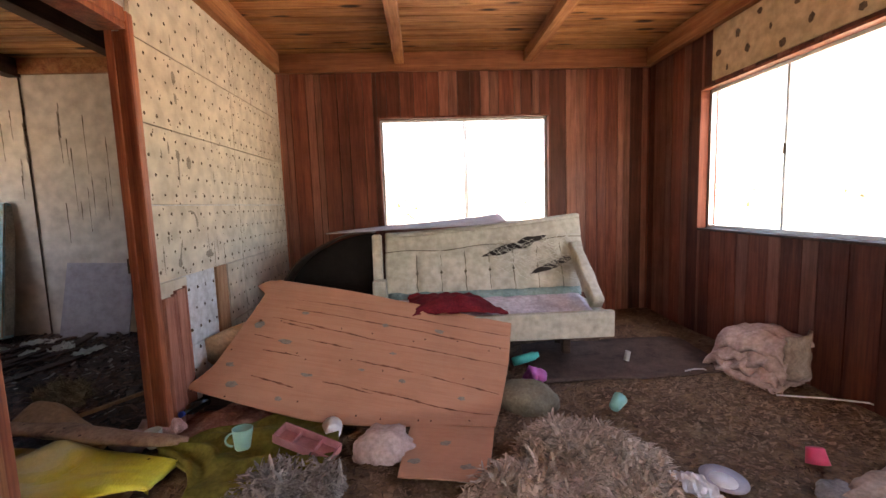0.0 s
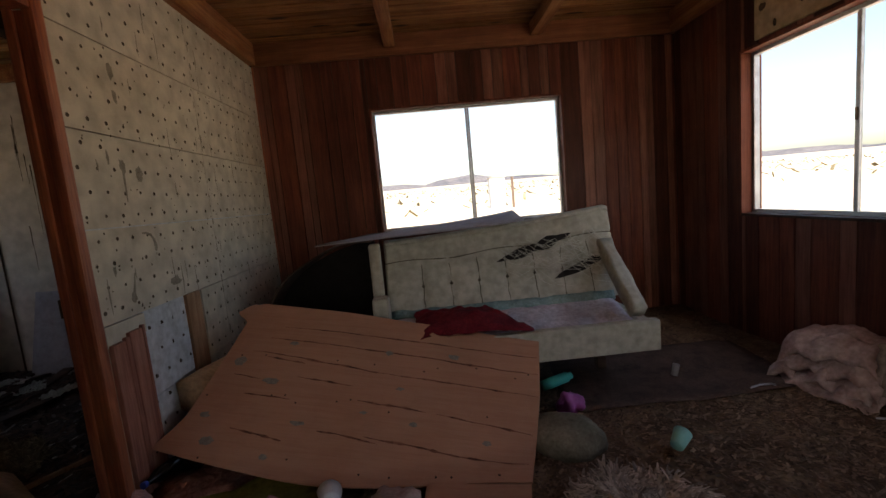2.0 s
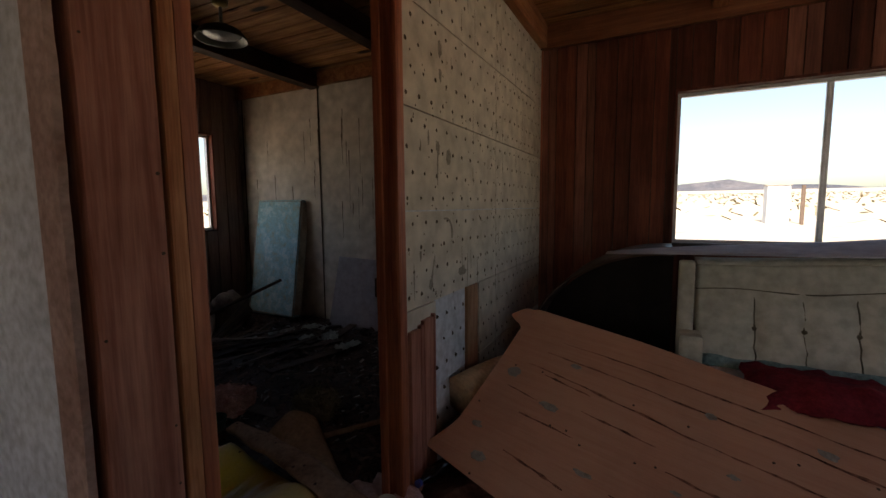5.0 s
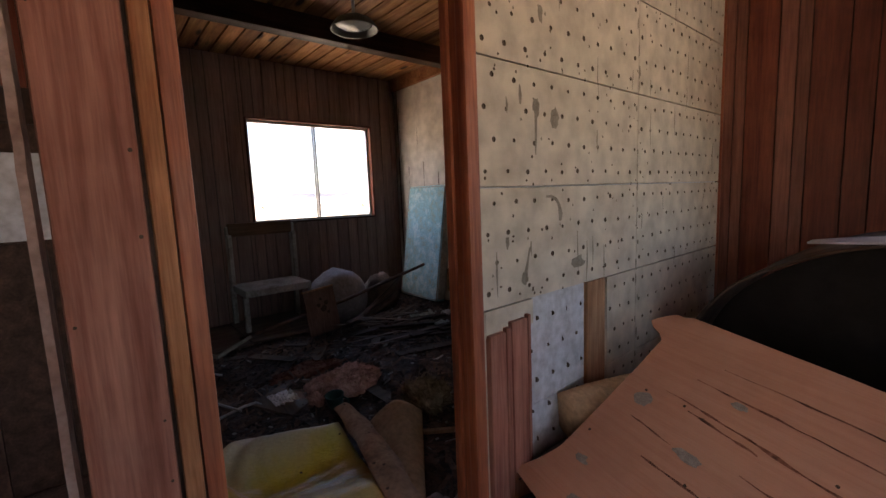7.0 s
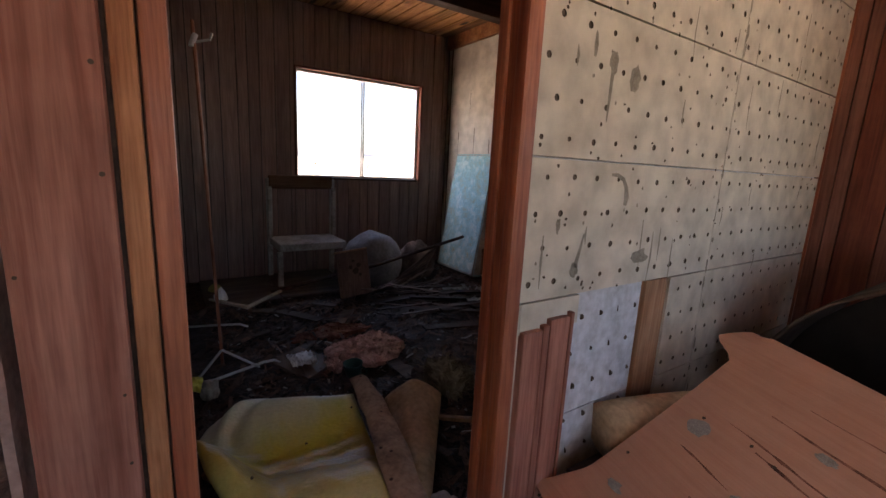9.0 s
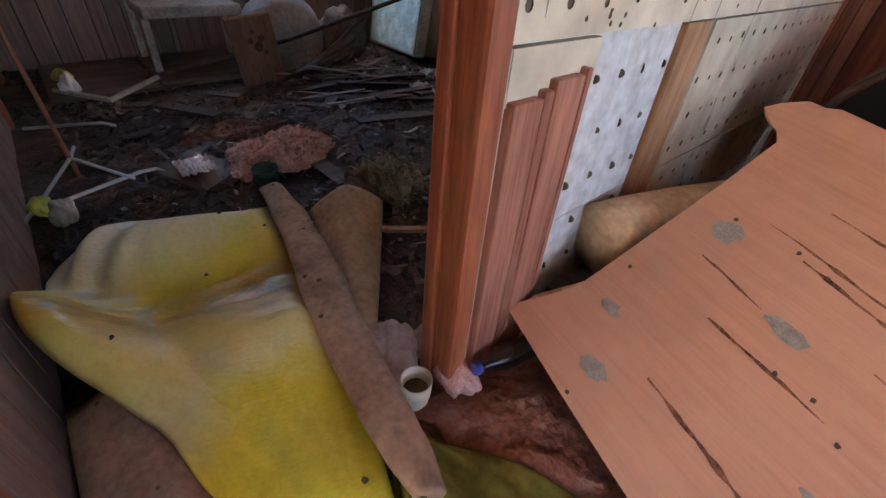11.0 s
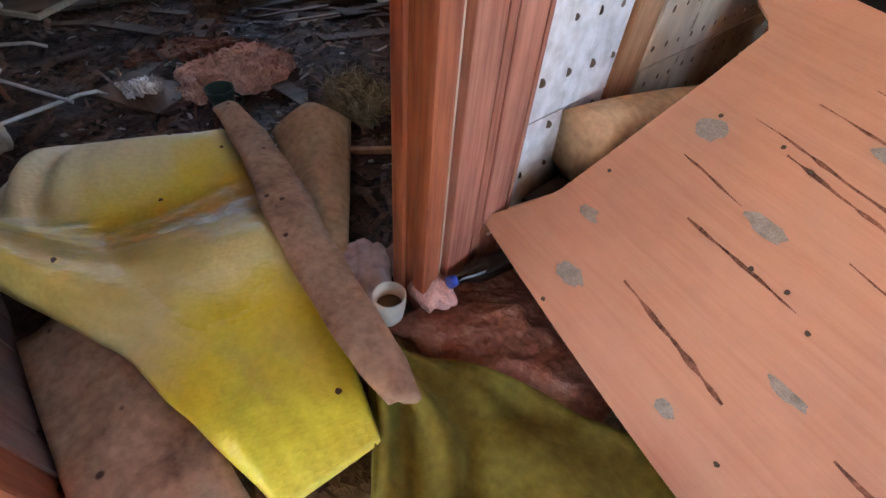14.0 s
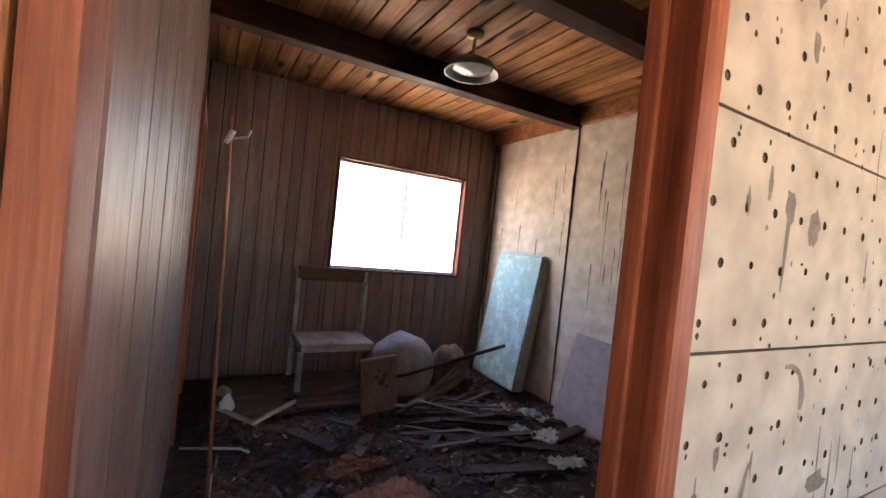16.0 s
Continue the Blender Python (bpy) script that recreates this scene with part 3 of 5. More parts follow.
    ob.data.materials.append(LATHHOLE)
    return ob


rows = [0.02, 0.43, 0.84, 1.248, 1.659, 2.07, 2.515]
for k in range(6):
    za, zb = rows[k] + 0.003, rows[k + 1] - 0.003
    cuts = [2.034, 3.09, 4.165]
    if k < 2:
        cuts = [2.822, 3.09, 4.165]
    for a, b in zip(cuts, cuts[1:]):
        lath_tile(a + 0.002, b - 0.002, za, zb, k * 7 + int(a * 10))
tagged(part("wall_corner_trim", boxes((XW - 0.01, XW + 0.012, 4.167, YN - 0.003, 0.0, 2.515)), TRIM), "thin corner strip beside the lath", "trim", kind="structure")
# white board seen behind the missing lath, stud and wainscot remains
bm = bmesh.new()
r = random.Random(3)
box(bm, -1.224, -1.216, 2.03, 2.668, 0.412, 0.838)
box(bm, -1.224, -1.217, 2.03, 2.668, 0.02, 0.407)
tagged(part("gypsum_board", bm, WHITEBOARD), "bluish white perforated board behind the missing lath", "wallboard", kind="structure")
for i in range(4):
    for j in range(6):
        bm = bmesh.new()
        tube(bm, (-1.2158, 2.31 + i * 0.10 + r.uniform(-0.008, 0.008) + (0.03 if j % 2 else 0), 0.14 + j * 0.122), (-1.2148, 2.31 + i * 0.10 + (0.03 if j % 2 else 0), 0.14 + j * 0.122), r.uniform(0.007, 0.011))
        part("nail_hole", bm, LATHHOLE, bpy.data.objects["gypsum_board"])
tagged(part("wall_stud", boxes((-1.224, -1.200, 2.672, 2.814, 0.0, 0.838), bevel=0.003), STUD), "bare pine stud inside the broken wall", "stud", kind="structure")
wains = empty("wainscot", Matrix.Identity(4), "broken remnant of grooved redwood wainscot", "wainscot", kind="structure")
part("lath_board", boxes((XW - 0.02, XW - 0.001, 2.032, 2.05, 0.0, 0.836), (XW - 0.02, XW - 0.001, 2.052, 2.30, 0.745, 0.836)), LATH, wall_p)
for y0, y1, z1 in ((2.054, 2.13, 0.755), (2.134, 2.158, 0.765), (2.162, 2.245, 0.78), (2.25, 2.265, 0.79)):
    part("plank", boxes((-1.213, -1.178, y0, y1, 0.0, z1), bevel=0.004), POSTWOOD, wains)

# ---- main room: plywood sheet ----
VINYL = rough_stuff("dirty_cream_vinyl", [(0.25, (0.30, 0.27, 0.21)), (0.45, (0.46, 0.43, 0.345)), (0.7, (0.52, 0.49, 0.405))], 2.2, 0.7, 0.25, 0.006)
LILAC = rough_stuff("stained_lilac_ticking", [(0.28, (0.36, 0.30, 0.32)), (0.5, (0.58, 0.53, 0.58)), (0.75, (0.68, 0.64, 0.68))], 5, 0.9, 0.4, 0.01)
REDCLOTH = rough_stuff("dark_red_cloth", [(0.3, (0.10, 0.008, 0.014)), (0.7, (0.22, 0.02, 0.03))], 9, 0.95, 0.4, 0.01)
# Flat black in place of shade, inside sofa tears and under the arch
SHADEBLACK = plain("shaded_inside_black", (0.025, 0.02, 0.018), 0.95)
SEAM = plain("dirty_seam", (0.10, 0.085, 0.06), 0.95)
THREAD = plain("pale_thread", (0.62, 0.59, 0.50), 0.9)
BLUEISH = rough_stuff("teal_stained_edge", [(0.3, (0.10, 0.16, 0.15)), (0.7, (0.30, 0.40, 0.38))], 8, 0.9)
PALEBOARD = plain("pale_grey_board", (0.42, 0.39, 0.42), 0.7)
BROWNSHEET = wood("brown_bent_sheet", (0.08, 0.05, 0.036), (0.22, 0.14, 0.10), "x", 0.5)

PO = Vector((-1.196, 2.176, 0.221))
PU, PV = Vector((0.97793, -0.15712, -0.13774)), Vector((0.20683, 0.82155, 0.5313))
PN = PU.cross(PV).normalized()


def lerp_table(tab, x):
    for (a, p), (b, q) in zip(tab, tab[1:]):
        if x <= b:
            k = (x - a) / (b - a)
            return p + (q - p) * max(0, k)
    return tab[-1][1]


def ply_point(u, v, off=0.0):
    p = PO + PU * u + PV * v + PN * off
    p.z -= 0.9 * max(0, v - 0.80) ** 2 * (1 if u > 0.12 else 1.6)
    p.z += 0.012 * math.sin(u * 2.6) + 0.006 * nz(u, v, 3, 2)
    low = 0.045 + off
    d = p.z - low
    p.z = low + (d if d > 0.05 else 0.05 * math.exp((d - 0.05) / 0.05))
    return p


PLY_LEFT = [(-0.1, 0.0), (0.0, 0.0), (0.09, 0.045), (0.17, 0.075), (0.41, 0.088), (0.6, 0.098), (0.77, 0.10), (0.775, 0.10), (0.83, 0.0), (0.95, 0.06)]
PLY_RIGHT = [(-0.1, 1.75), (0.1, 1.762), (0.49, 1.807), (0.95, 1.82)]


def ply_top(s, w):
    v0 = -0.07 * math.sin(math.pi * min(1, s * 1.1)) - 0.02 * s
    v1 = 0.945 - 0.125 * s
    v = v0 + (v1 - v0) * w
    ul = lerp_table(PLY_LEFT, v)
    ur = lerp_table(PLY_RIGHT, v)
    return ply_point(ul + (ur - ul) * s, v)


plywood = empty("plywood_panel", Matrix.Identity(4), "salmon-painted plywood panel leaning broken over the littered floor", "plywood panel")
bm = bmesh.new()
sheet(bm, 48, 36, ply_top, 0.007)


def tongue(s, w):
    a = ply_point(1.31 + 0.44 * s, -0.035)
    b = Vector((0.03 + 0.385 * s, 1.52 - 0.07 * s, 0.05))
    return a.lerp(b, 1 - w)


sheet(bm, 10, 10, tongue, 0.007)
part("panel", bm, PLY, plywood, smooth=False)


def crack(u0, v0, u1, v1, w):
    bm = bmesh.new()
    n = 30
    rows_ = []
    for k in range(n + 1):
        t = k / n
        u, v = u0 + (u1 - u0) * t, v0 + (v1 - v0) * t
        v += 0.006 * fractal(u * 7, v0 * 5, 1, 1, 3)
        h = 1.3 * w * (0.2 + 0.95 * abs(fractal(u * 11, v * 9, 2, 1, 3))) * math.sin(math.pi * min(0.97, max(0.03, t))) ** 0.4
        rows_.append((bm.verts.new(ply_point(u, v - h, 0.0022)), bm.verts.new(ply_point(u, v + h, 0.0022))))
    for a, b in zip(rows_, rows_[1:]):
        bm.faces.new((a[0], b[0], b[1], a[1]))
    part("crack", bm, CRACK, plywood, "dark splintered groove")


CRACK = rough_stuff("dark_crack", [(0.38, (0.075, 0.030, 0.019)), (0.60, (0.33, 0.14, 0.085))], 24, 0.95)
for c in ((0.35, 0.745, 1.80, 0.705, 0.006), (0.30, 0.66, 1.80, 0.60, 0.008), (0.24, 0.57, 1.0, 0.50, 0.007), (1.0, 0.50, 1.795, 0.47, 0.006),
          (0.55, 0.43, 0.85, 0.41, 0.006), (0.9, 0.33, 1.25, 0.31, 0.008), (1.3, 0.31, 1.76, 0.27, 0.007), (0.31, 0.31, 0.56, 0.30, 0.007),
          (0.33, 0.13, 0.6, 0.09, 0.008), (0.75, 0.16, 1.05, 0.13, 0.006), (0.98, 0.155, 1.74, 0.10, 0.008), (0.338, 0.538, 0.56, 0.51, 0.006), (0.2, 0.42, 0.36, 0.40, 0.004)):
    crack(*c)


def oval(thing, name, mat, centre, du, dv, ru, rv, seed, label=""):
    bm = bmesh.new()
    vs = []
    for k in range(18):
        a = k * math.tau / 18
        r = 1 + 0.4 * nz(math.cos(a), math.sin(a), seed, 1.4) + (0.35 * nz(math.cos(a) * 3, math.sin(a) * 3, seed + 9, 1.7) if max(ru, rv) > 0.015 else 0)
        vs.append(bm.verts.new(Vector(centre) + Vector(du) * ru * r * math.cos(a) + Vector(dv) * rv * r * math.sin(a)))
    bm.faces.new(vs)
    return part(name, bm, mat, thing, label)


PATCH = rough_stuff("grey_filler_patch", [(0.3, (0.20, 0.17, 0.14)), (0.7, (0.38, 0.33, 0.28))], 40, 0.9, 0.3, 0.003)
rp = random.Random(8)
for k, (u, v, a, b) in enumerate(((0.199, 0.495, 0.032, 0.026), (0.414, 0.392, 0.045, 0.018), (0.25, 0.059, 0.032, 0.02), (0.164, 0.182, 0.024, 0.016), (0.455, 0.633, 0.03, 0.012), (0.644, 0.184, 0.036, 0.012), (0.549, 0.011, 0.02, 0.012), (1.0, 0.63, 0.022, 0.014),
                                  (1.35, 0.65, 0.03, 0.016), (0.95, 0.27, 0.018, 0.01), (1.2, 0.24, 0.02, 0.012), (1.1, 0.42, 0.02, 0.01), (1.55, 0.2, 0.022, 0.012))):
    oval(plywood, "knot_patch", PATCH, ply_point(u, v, 0.0026), PU, PV, a, b, k)
for k in range(26):
    e = k / 25
    oval(plywood, "nail_head", HOLE, ply_point(0.05 + 1.7 * e, rp.choice((-0.02, 0.3, 0.55)) + rp.uniform(-0.02, 0.05), 0.0028), PU, PV, 0.005, 0.005, k)
for p in ((0.10, 1.62), (0.33, 1.55), (0.25, 1.75)):
    oval(plywood, "knot_patch", PATCH, (p[0], p[1], 0.0535), (1, 0, 0), (0, 1, 0), 0.03, 0.02, p[0] * 9)

# ---- main room: sofa ----
sofa = empty("sofa", Matrix.Identity(4), "wrecked cream vinyl loveseat with a torn back, tipped on rubble", "sofa")


def sofa_back(u, v):
    x = -0.12 + 1.55 * u
    z = 0.50 + (0.46 + 0.11 * u ** 1.5) * v
    y = 2.98 + 0.17 * v + 0.006 * fractal(u * 5, v * 3, 1, 1, 3)
    for q in range(1, 8):
        c = 0.035 + q / 8.2
        y += 0.010 * math.exp(-((u - c) / 0.014) ** 2) * (1 if v < 0.72 else 0) + 0.014 * math.exp(-((u - c) / 0.03) ** 2 - ((v - 0.36) / 0.07) ** 2)
    y += 0.012 * math.exp(-((v - 0.735) / 0.025) ** 2)
    return (x, y, z)


bm = bmesh.new()
sheet(bm, 70, 26, lambda u, v: sofa_back(1 - u, v), -0.12)
part("backrest", bm, VINYL, sofa, smooth=True)
bm = bmesh.new()
sheet(bm, 30, 6, lambda u, v: (-0.12 + 1.55 * u, 3.145 + 0.15 * v, 0.975 + 0.11 * u ** 1.5 + 0.012 * math.sin(v * 3.1)), 0.03)
part("back_top", bm, VINYL, sofa, smooth=True)


def back_pt(u, v, off):
    p = Vector(sofa_back(u, v))
    p.y -= off
    return p


def slit(u0, v0, u1, v1, w, seed):
    bm = bmesh.new()
    top, bot = [], []
    for k in range(17):
        t = k / 16
        h = w * math.sin(math.pi * t) ** 0.7 * (0.7 + 0.6 * nz(t * 5, seed, 1))
        c = (u0 + (u1 - u0) * t, v0 + (v1 - v0) * t)
        top.append(bm.verts.new(back_pt(c[0], c[1] + h, 0.022)))
        bot.append(bm.verts.new(back_pt(c[0], c[1] - h, 0.022)))
    for k in range(16):
        bm.faces.new((bot[k], bot[k + 1], top[k + 1], top[k]))
    # Flat patch over the vinyl; shade inside the tear is its black colour
    part("tear", bm, SHADEBLACK, sofa, "open tear in the vinyl, its shaded inside coloured black")


slit(0.48, 0.58, 0.82, 0.80, 0.095, 1)
slit(0.72, 0.28, 0.975, 0.50, 0.075, 2)
bm = bmesh.new()
rt = random.Random(5)
for k in range(90):
    a = (rt.uniform(0.50, 0.92), rt.uniform(0.40, 0.82))
    b = (a[0] + rt.uniform(0.04, 0.2), a[1] + rt.uniform(-0.28, 0.08))
    b = (min(0.985, b[0]), max(0.1, b[1]))
    mid = ((a[0] + b[0]) / 2, (a[1] + b[1]) / 2 - 0.08)
    path_tube(bm, [back_pt(*a, 0.026), back_pt(*mid, 0.035), back_pt(*b, 0.026)], 0.0016, 4)
tagged(part("thread_tangle", bm, THREAD, sofa, "tangle of loose pale threads"), kind="stuff")
for q in range(1, 8):
    c = 0.035 + q / 8.2
    bm = bmesh.new()
    path_tube(bm, [back_pt(c + 0.008 * nz(k * 0.7, q), 0.04 + 0.075 * k, -0.001) for k in range(10)], 0.0042, 5)
    part("stitch_line", bm, SEAM, sofa)
    p = back_pt(c, 0.36, 0.0)
    bm = bmesh.new()
    bmesh.ops.create_icosphere(bm, subdivisions=2, radius=0.014, matrix=Matrix.Translation(p) @ Matrix.Diagonal((1, 0.45, 1, 1)))
    part("tuft_button", bm, SEAM, sofa, smooth=True)
bm = bmesh.new()
path_tube(bm, [back_pt(k / 40, 0.735 + 0.02 * math.sin(k * 0.4), -0.0005) for k in range(41)], 0.0042, 5)
part("stitch_line", bm, SEAM, sofa)
bm = bmesh.new()
sheet(bm, 40, 16, lambda u, v: (-0.08 + 1.44 * u, 2.66 + 0.34 * v, 0.415 + 0.085 * v + 0.012 * fractal(u * 6, v * 3, 4, 1.5, 3)), 0.09)
part("seat_cushion", bm, LILAC, sofa, "stained lilac seat mattress", smooth=True)
bm = bmesh.new()
sheet(bm, 40, 4, lambda u, v: (-0.1 + 1.48 * u, 2.955 + 0.03 * v, 0.485 + 0.055 * v + 0.015 * nz(u * 14, 1)), 0.04)
part("seat_welt", bm, BLUEISH, sofa, "teal stained edge of the seat", smooth=True)
part("front_rail", boxes((0.5, 1.48, 2.60, 2.66, 0.25, 0.435), bevel=0.012), VINYL, sofa)
part("side_rail", boxes((1.40, 1.46, 2.662, 3.25, 0.25, 0.42), bevel=0.01), VINYL, sofa)
part("side_rail", boxes((-0.2, -0.13, 2.82, 3.25, 0.25, 0.40), bevel=0.01), VINYL, sofa)
part("underframe", boxes((-0.1, 1.38, 2.68, 3.2, 0.262, 0.30)), DARKWOOD, sofa)
bm = bmesh.new()
sheet(bm, 12, 4, lambda u, v: (1.325 + 0.085 * v, 2.66 + 0.46 * u, 0.45 + 0.36 * u + 0.01 * nz(u * 5, v)), 0.09)
part("armrest", bm, VINYL, sofa, smooth=True)
part("armrest", boxes((-0.2, -0.10, 2.84, 2.97, 0.40, 0.66), (-0.205, -0.135, 2.975, 3.06, 0.40, 0.99), bevel=0.015), VINYL, sofa)
for x, y in ((0.0, 2.95), (1.25, 2.95), (0.0, 3.15), (1.25, 3.15)):
    part("leg", boxes((x - 0.03, x + 0.03, y - 0.03, y + 0.03, 0.0, 0.262), bevel=0.004), DARKWOOD, sofa)
bm = bmesh.new()


def cloth(u, v):
    x, y = 0.06 + (0.46 + 0.22 * (1 - v)) * u, 2.60 + 0.34 * v + 0.05 * nz(u * 3, 5)
    h = 0.07 * math.sin(math.pi * u) ** 0.7 * math.sin(math.pi * min(1, v + 0.1)) + 0.03 * abs(fractal(u * 4, v * 4, 8, 1, 3))
    return (x + 0.02 * nz(u * 5, v * 5), y, 0.45 + 0.08 * v + h)


sheet(bm, 36, 20, cloth, 0.012)
tagged(part("blanket", bm, REDCLOTH, smooth=True), "crumpled dark red blanket lying on the sofa seat", "blanket")
# board lying on the sofa back, arched sheet beside it
bm = bmesh.new()
sheet(bm, 20, 6, lambda u, v: (-0.55 + 1.38 * u, 3.02 + 0.03 * u + 0.36 * v * (0.25 + 0.75 * u ** 0.5), 1.012 + 0.055 * v * u + 0.052 * u ** 3 + 0.012 * math.sin(u * 4)), 0.006)
tagged(part("loose_board", bm, PALEBOARD, smooth=True), "thin pale grey board lying on the sofa back", "board")
bm = bmesh.new()


def arch(u, v):
    a = math.pi * 0.5 * u
    return (-0.22 - 0.82 * math.sin(a) ** 1.0, 3.2 + 0.75 * v, 0.22 + 0.78 * math.cos(a) ** 0.8 + 0.01 * nz(u * 4, v * 4))


sheet(bm, 24, 10, lambda u, v: arch(1 - u, v), 0.012)
tagged(part("bent_sheet", bm, BROWNSHEET, smooth=True), "dark brown sheet bent into an arch beside the sofa", "bent sheet")
# Black sheet added under the arch; its colour stands in for shade there
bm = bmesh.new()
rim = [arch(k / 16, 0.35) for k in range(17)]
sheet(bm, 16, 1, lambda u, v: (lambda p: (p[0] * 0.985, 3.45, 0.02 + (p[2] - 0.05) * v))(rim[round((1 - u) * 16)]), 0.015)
tagged(part("leaning_panel", bm, SHADEBLACK), "rounded black sheet standing in for shade under the arched sheet", "panel")

# ---- main room: floor things ----
CARPETPAD = rough_stuff("dark_brown_mat", [(0.3, (0.05, 0.032, 0.026)), (0.7, (0.12, 0.08, 0.065))], 9, 0.95, 0.3, 0.005)
bm = bmesh.new()
sheet(bm, 24, 12, lambda u, v: (0.85 + 1.35 * u + 0.1 * v, 2.42 + 0.75 * v + 0.03 * nz(u * 3, 1), main_floor_z(0.85 + 1.35 * u, 2.42 + 0.75 * v) + 0.022), 0.008)
tagged(part("floor_mat", bm, CARPETPAD, smooth=True), "dark brown carpet mat flat on the straw", "mat")
PINKISH = rough_stuff("dirty_pink_quilt", [(0.3, (0.26, 0.16, 0.14)), (0.5, (0.50, 0.37, 0.34)), (0.75, (0.62, 0.50, 0.46))], 5, 0.95, 0.5, 0.01)
TANCLOTH = rough_stuff("dirty_tan_cloth", [(0.3, (0.25, 0.18, 0.14)), (0.7, (0.50, 0.41, 0.34))], 6, 0.95, 0.5, 0.01)
bag = empty("bundle", pose(2.36, 2.42, 0.015, 0, 0, -70), "folded dirty pink quilt slumped against the side wall", "bundle")


def fold(x0, x1, y0, y1, z, seed, droop):
    """One layer of a crumpled quilt, its front edge hanging."""
    bm = bmesh.new()

    def top(u, v):
        w = 0.03 * fractal(u * 2.4, v * 2.4, seed, 1.3, 4)
        return (x0 + (x1 - x0) * u + 0.03 * fractal(v * 3, seed, 1, 1, 2), y0 + (y1 - y0) * v + 0.025 * fractal(u * 4, seed, 2, 1, 3) - 0.03 * (1 - v) ** 4,
                z + w + 0.015 * math.sin(u * 17 + seed) * (1 - v) - droop * (1 - v) ** 5 - droop * 0.5 * (abs(2 * u - 1)) ** 8)
    sheet(bm, 40, 26, top, 0.035)
    return bm


part("fold", fold(-0.26, 0.25, -0.19, 0.16, 0.07, 2, 0.05), PINKISH, bag, smooth=True)
part("fold", fold(-0.25, 0.22, -0.16, 0.16, 0.14, 5, 0.08), PINKISH, bag, smooth=True)
part("fold", fold(-0.23, 0.24, -0.13, 0.15, 0.23, 8, 0.13), PINKISH, bag, smooth=True)
part("fold", fold(-0.21, 0.24, -0.10, 0.14, 0.30, 11, 0.12), PINKISH, bag, smooth=True)
lump("filling", PINKISH, bag, (0.42, 0.24, 0.27), (0, 0.02, 0), 4, 0.12)
bm = bmesh.new()
sheet(bm, 12, 20, lambda u, v: (0.23 + 0.04 * math.sin(u * 3.1) + 0.02 * nz(v * 4, u * 2), -0.12 + 0.26 * u, 0.06 + 0.27 * v + 0.02 * nz(u * 5, 3)), 0.02)
part("flap", bm, TANCLOTH, bag, "tan lining flap", smooth=True)
tagged(lump("rag", TANCLOTH, None, (0.52, 0.26, 0.10), (0, 0, 0), 11, 0.35, m=pose(1.98, 1.22, 0.01, 0, 0, 20)), "dirty tan cloth heaped on the straw", "cloth")
tagged(lump("rag", rough_stuff("grey_rag", [(0.3, (0.12, 0.12, 0.12)), (0.7, (0.3, 0.29, 0.28))], 9), None, (0.2, 0.12, 0.06), (0, 0, 0), 12, 0.3, m=pose(1.73, 1.26, 0.01, 0, 0, 40)), "small grey rag on the straw", "cloth")
tagged(lump("cushion", rough_stuff("mouldy_cushion", [(0.3, (0.12, 0.10, 0.07)), (0.7, (0.32, 0.28, 0.2))], 7), None, (0.36, 0.28, 0.16), (0, 0, 0), 14, 0.10, m=pose(0.745, 2.16, 0.0, 0, 0, -20)), "mouldy olive-grey round cushion beside the plywood", "cushion")


def cup(name, m, r, h, mat, label, category, handle=True, flare=1.1):
    c = empty(name, m, label, category)
    bm = bmesh.new()
    lathe(bm, [(r * 0.75, 0), (r * 0.82, h * 0.05), (r * 0.95, h * 0.5), (r * flare, h), (r * flare - 0.004, h), (r * 0.9 - 0.004, h * 0.5), (r * 0.7, 0.006), (0.001, 0.006)], 24)
    part("bowl" if not handle else "body", bm, mat, c, smooth=True)
    if handle:
        bm = bmesh.new()
        path_tube(bm, [(r * 0.93 + 0.001 + 0.75 * r * math.sin(a), 0, h * 0.5 + h * 0.32 * math.cos(a)) for a in [math.pi * k / 10 for k in range(11)]], 0.005)
        part("handle", bm, mat, c, smooth=True)
    return c


MINT = plain("mint_ceramic", (0.28, 0.52, 0.40), 0.25, 0, 0.15)
CREAMCUP = plain("cream_ceramic", (0.62, 0.60, 0.50), 0.3, 0, 0.3)
PINKPL = plain("hot_pink_plastic", (0.62, 0.06, 0.14), 0.35, 0, 0.2)
TEAL = plain("teal_plastic", (0.22, 0.50, 0.44), 0.4, 0, 0.2)
TEALB = plain("turquoise_plastic", (0.03, 0.42, 0.36), 0.4, 0, 0.2)
WHITEPL = plain("white_ceramic", (0.70, 0.70, 0.70), 0.3, 0, 0.15)
cup("mug", pose(-0.70, 1.728, 0.10, 4, -3, 200), 0.042, 0.095, MINT, "mint green mug standing on the olive blanket", "mug")
cup("cup", pose(1.845, 1.47, 0.05, 160, 8, 10), 0.04, 0.066, PINKPL, "hot pink plastic cup upside down in the straw", "cup", False)
bpy.data.objects["cup"].location.z = 0.10
cup("cup", pose(1.195, 1.995, 0.055, 70, 0, 130), 0.036, 0.085, TEAL, "pale teal cup lying on its side in the straw", "cup", False)
cup("cup", pose(-0.307, 1.852, 0.085, 100, 20, 200), 0.048, 0.085, WHITEPL, "white cup lying on its side by the plywood", "cup", True)
plate = empty("plate", pose(1.355, 1.36, 0.048, 4, 3, 0) @ Matrix.Scale(0.74, 4), "white plate with a grey rim on the straw", "plate")
bm = bmesh.new()
lathe(bm, [(0.05, 0), (0.075, 0.004), (0.118, 0.018), (0.12, 0.021), (0.075, 0.0085), (0.001, 0.006)], 36)
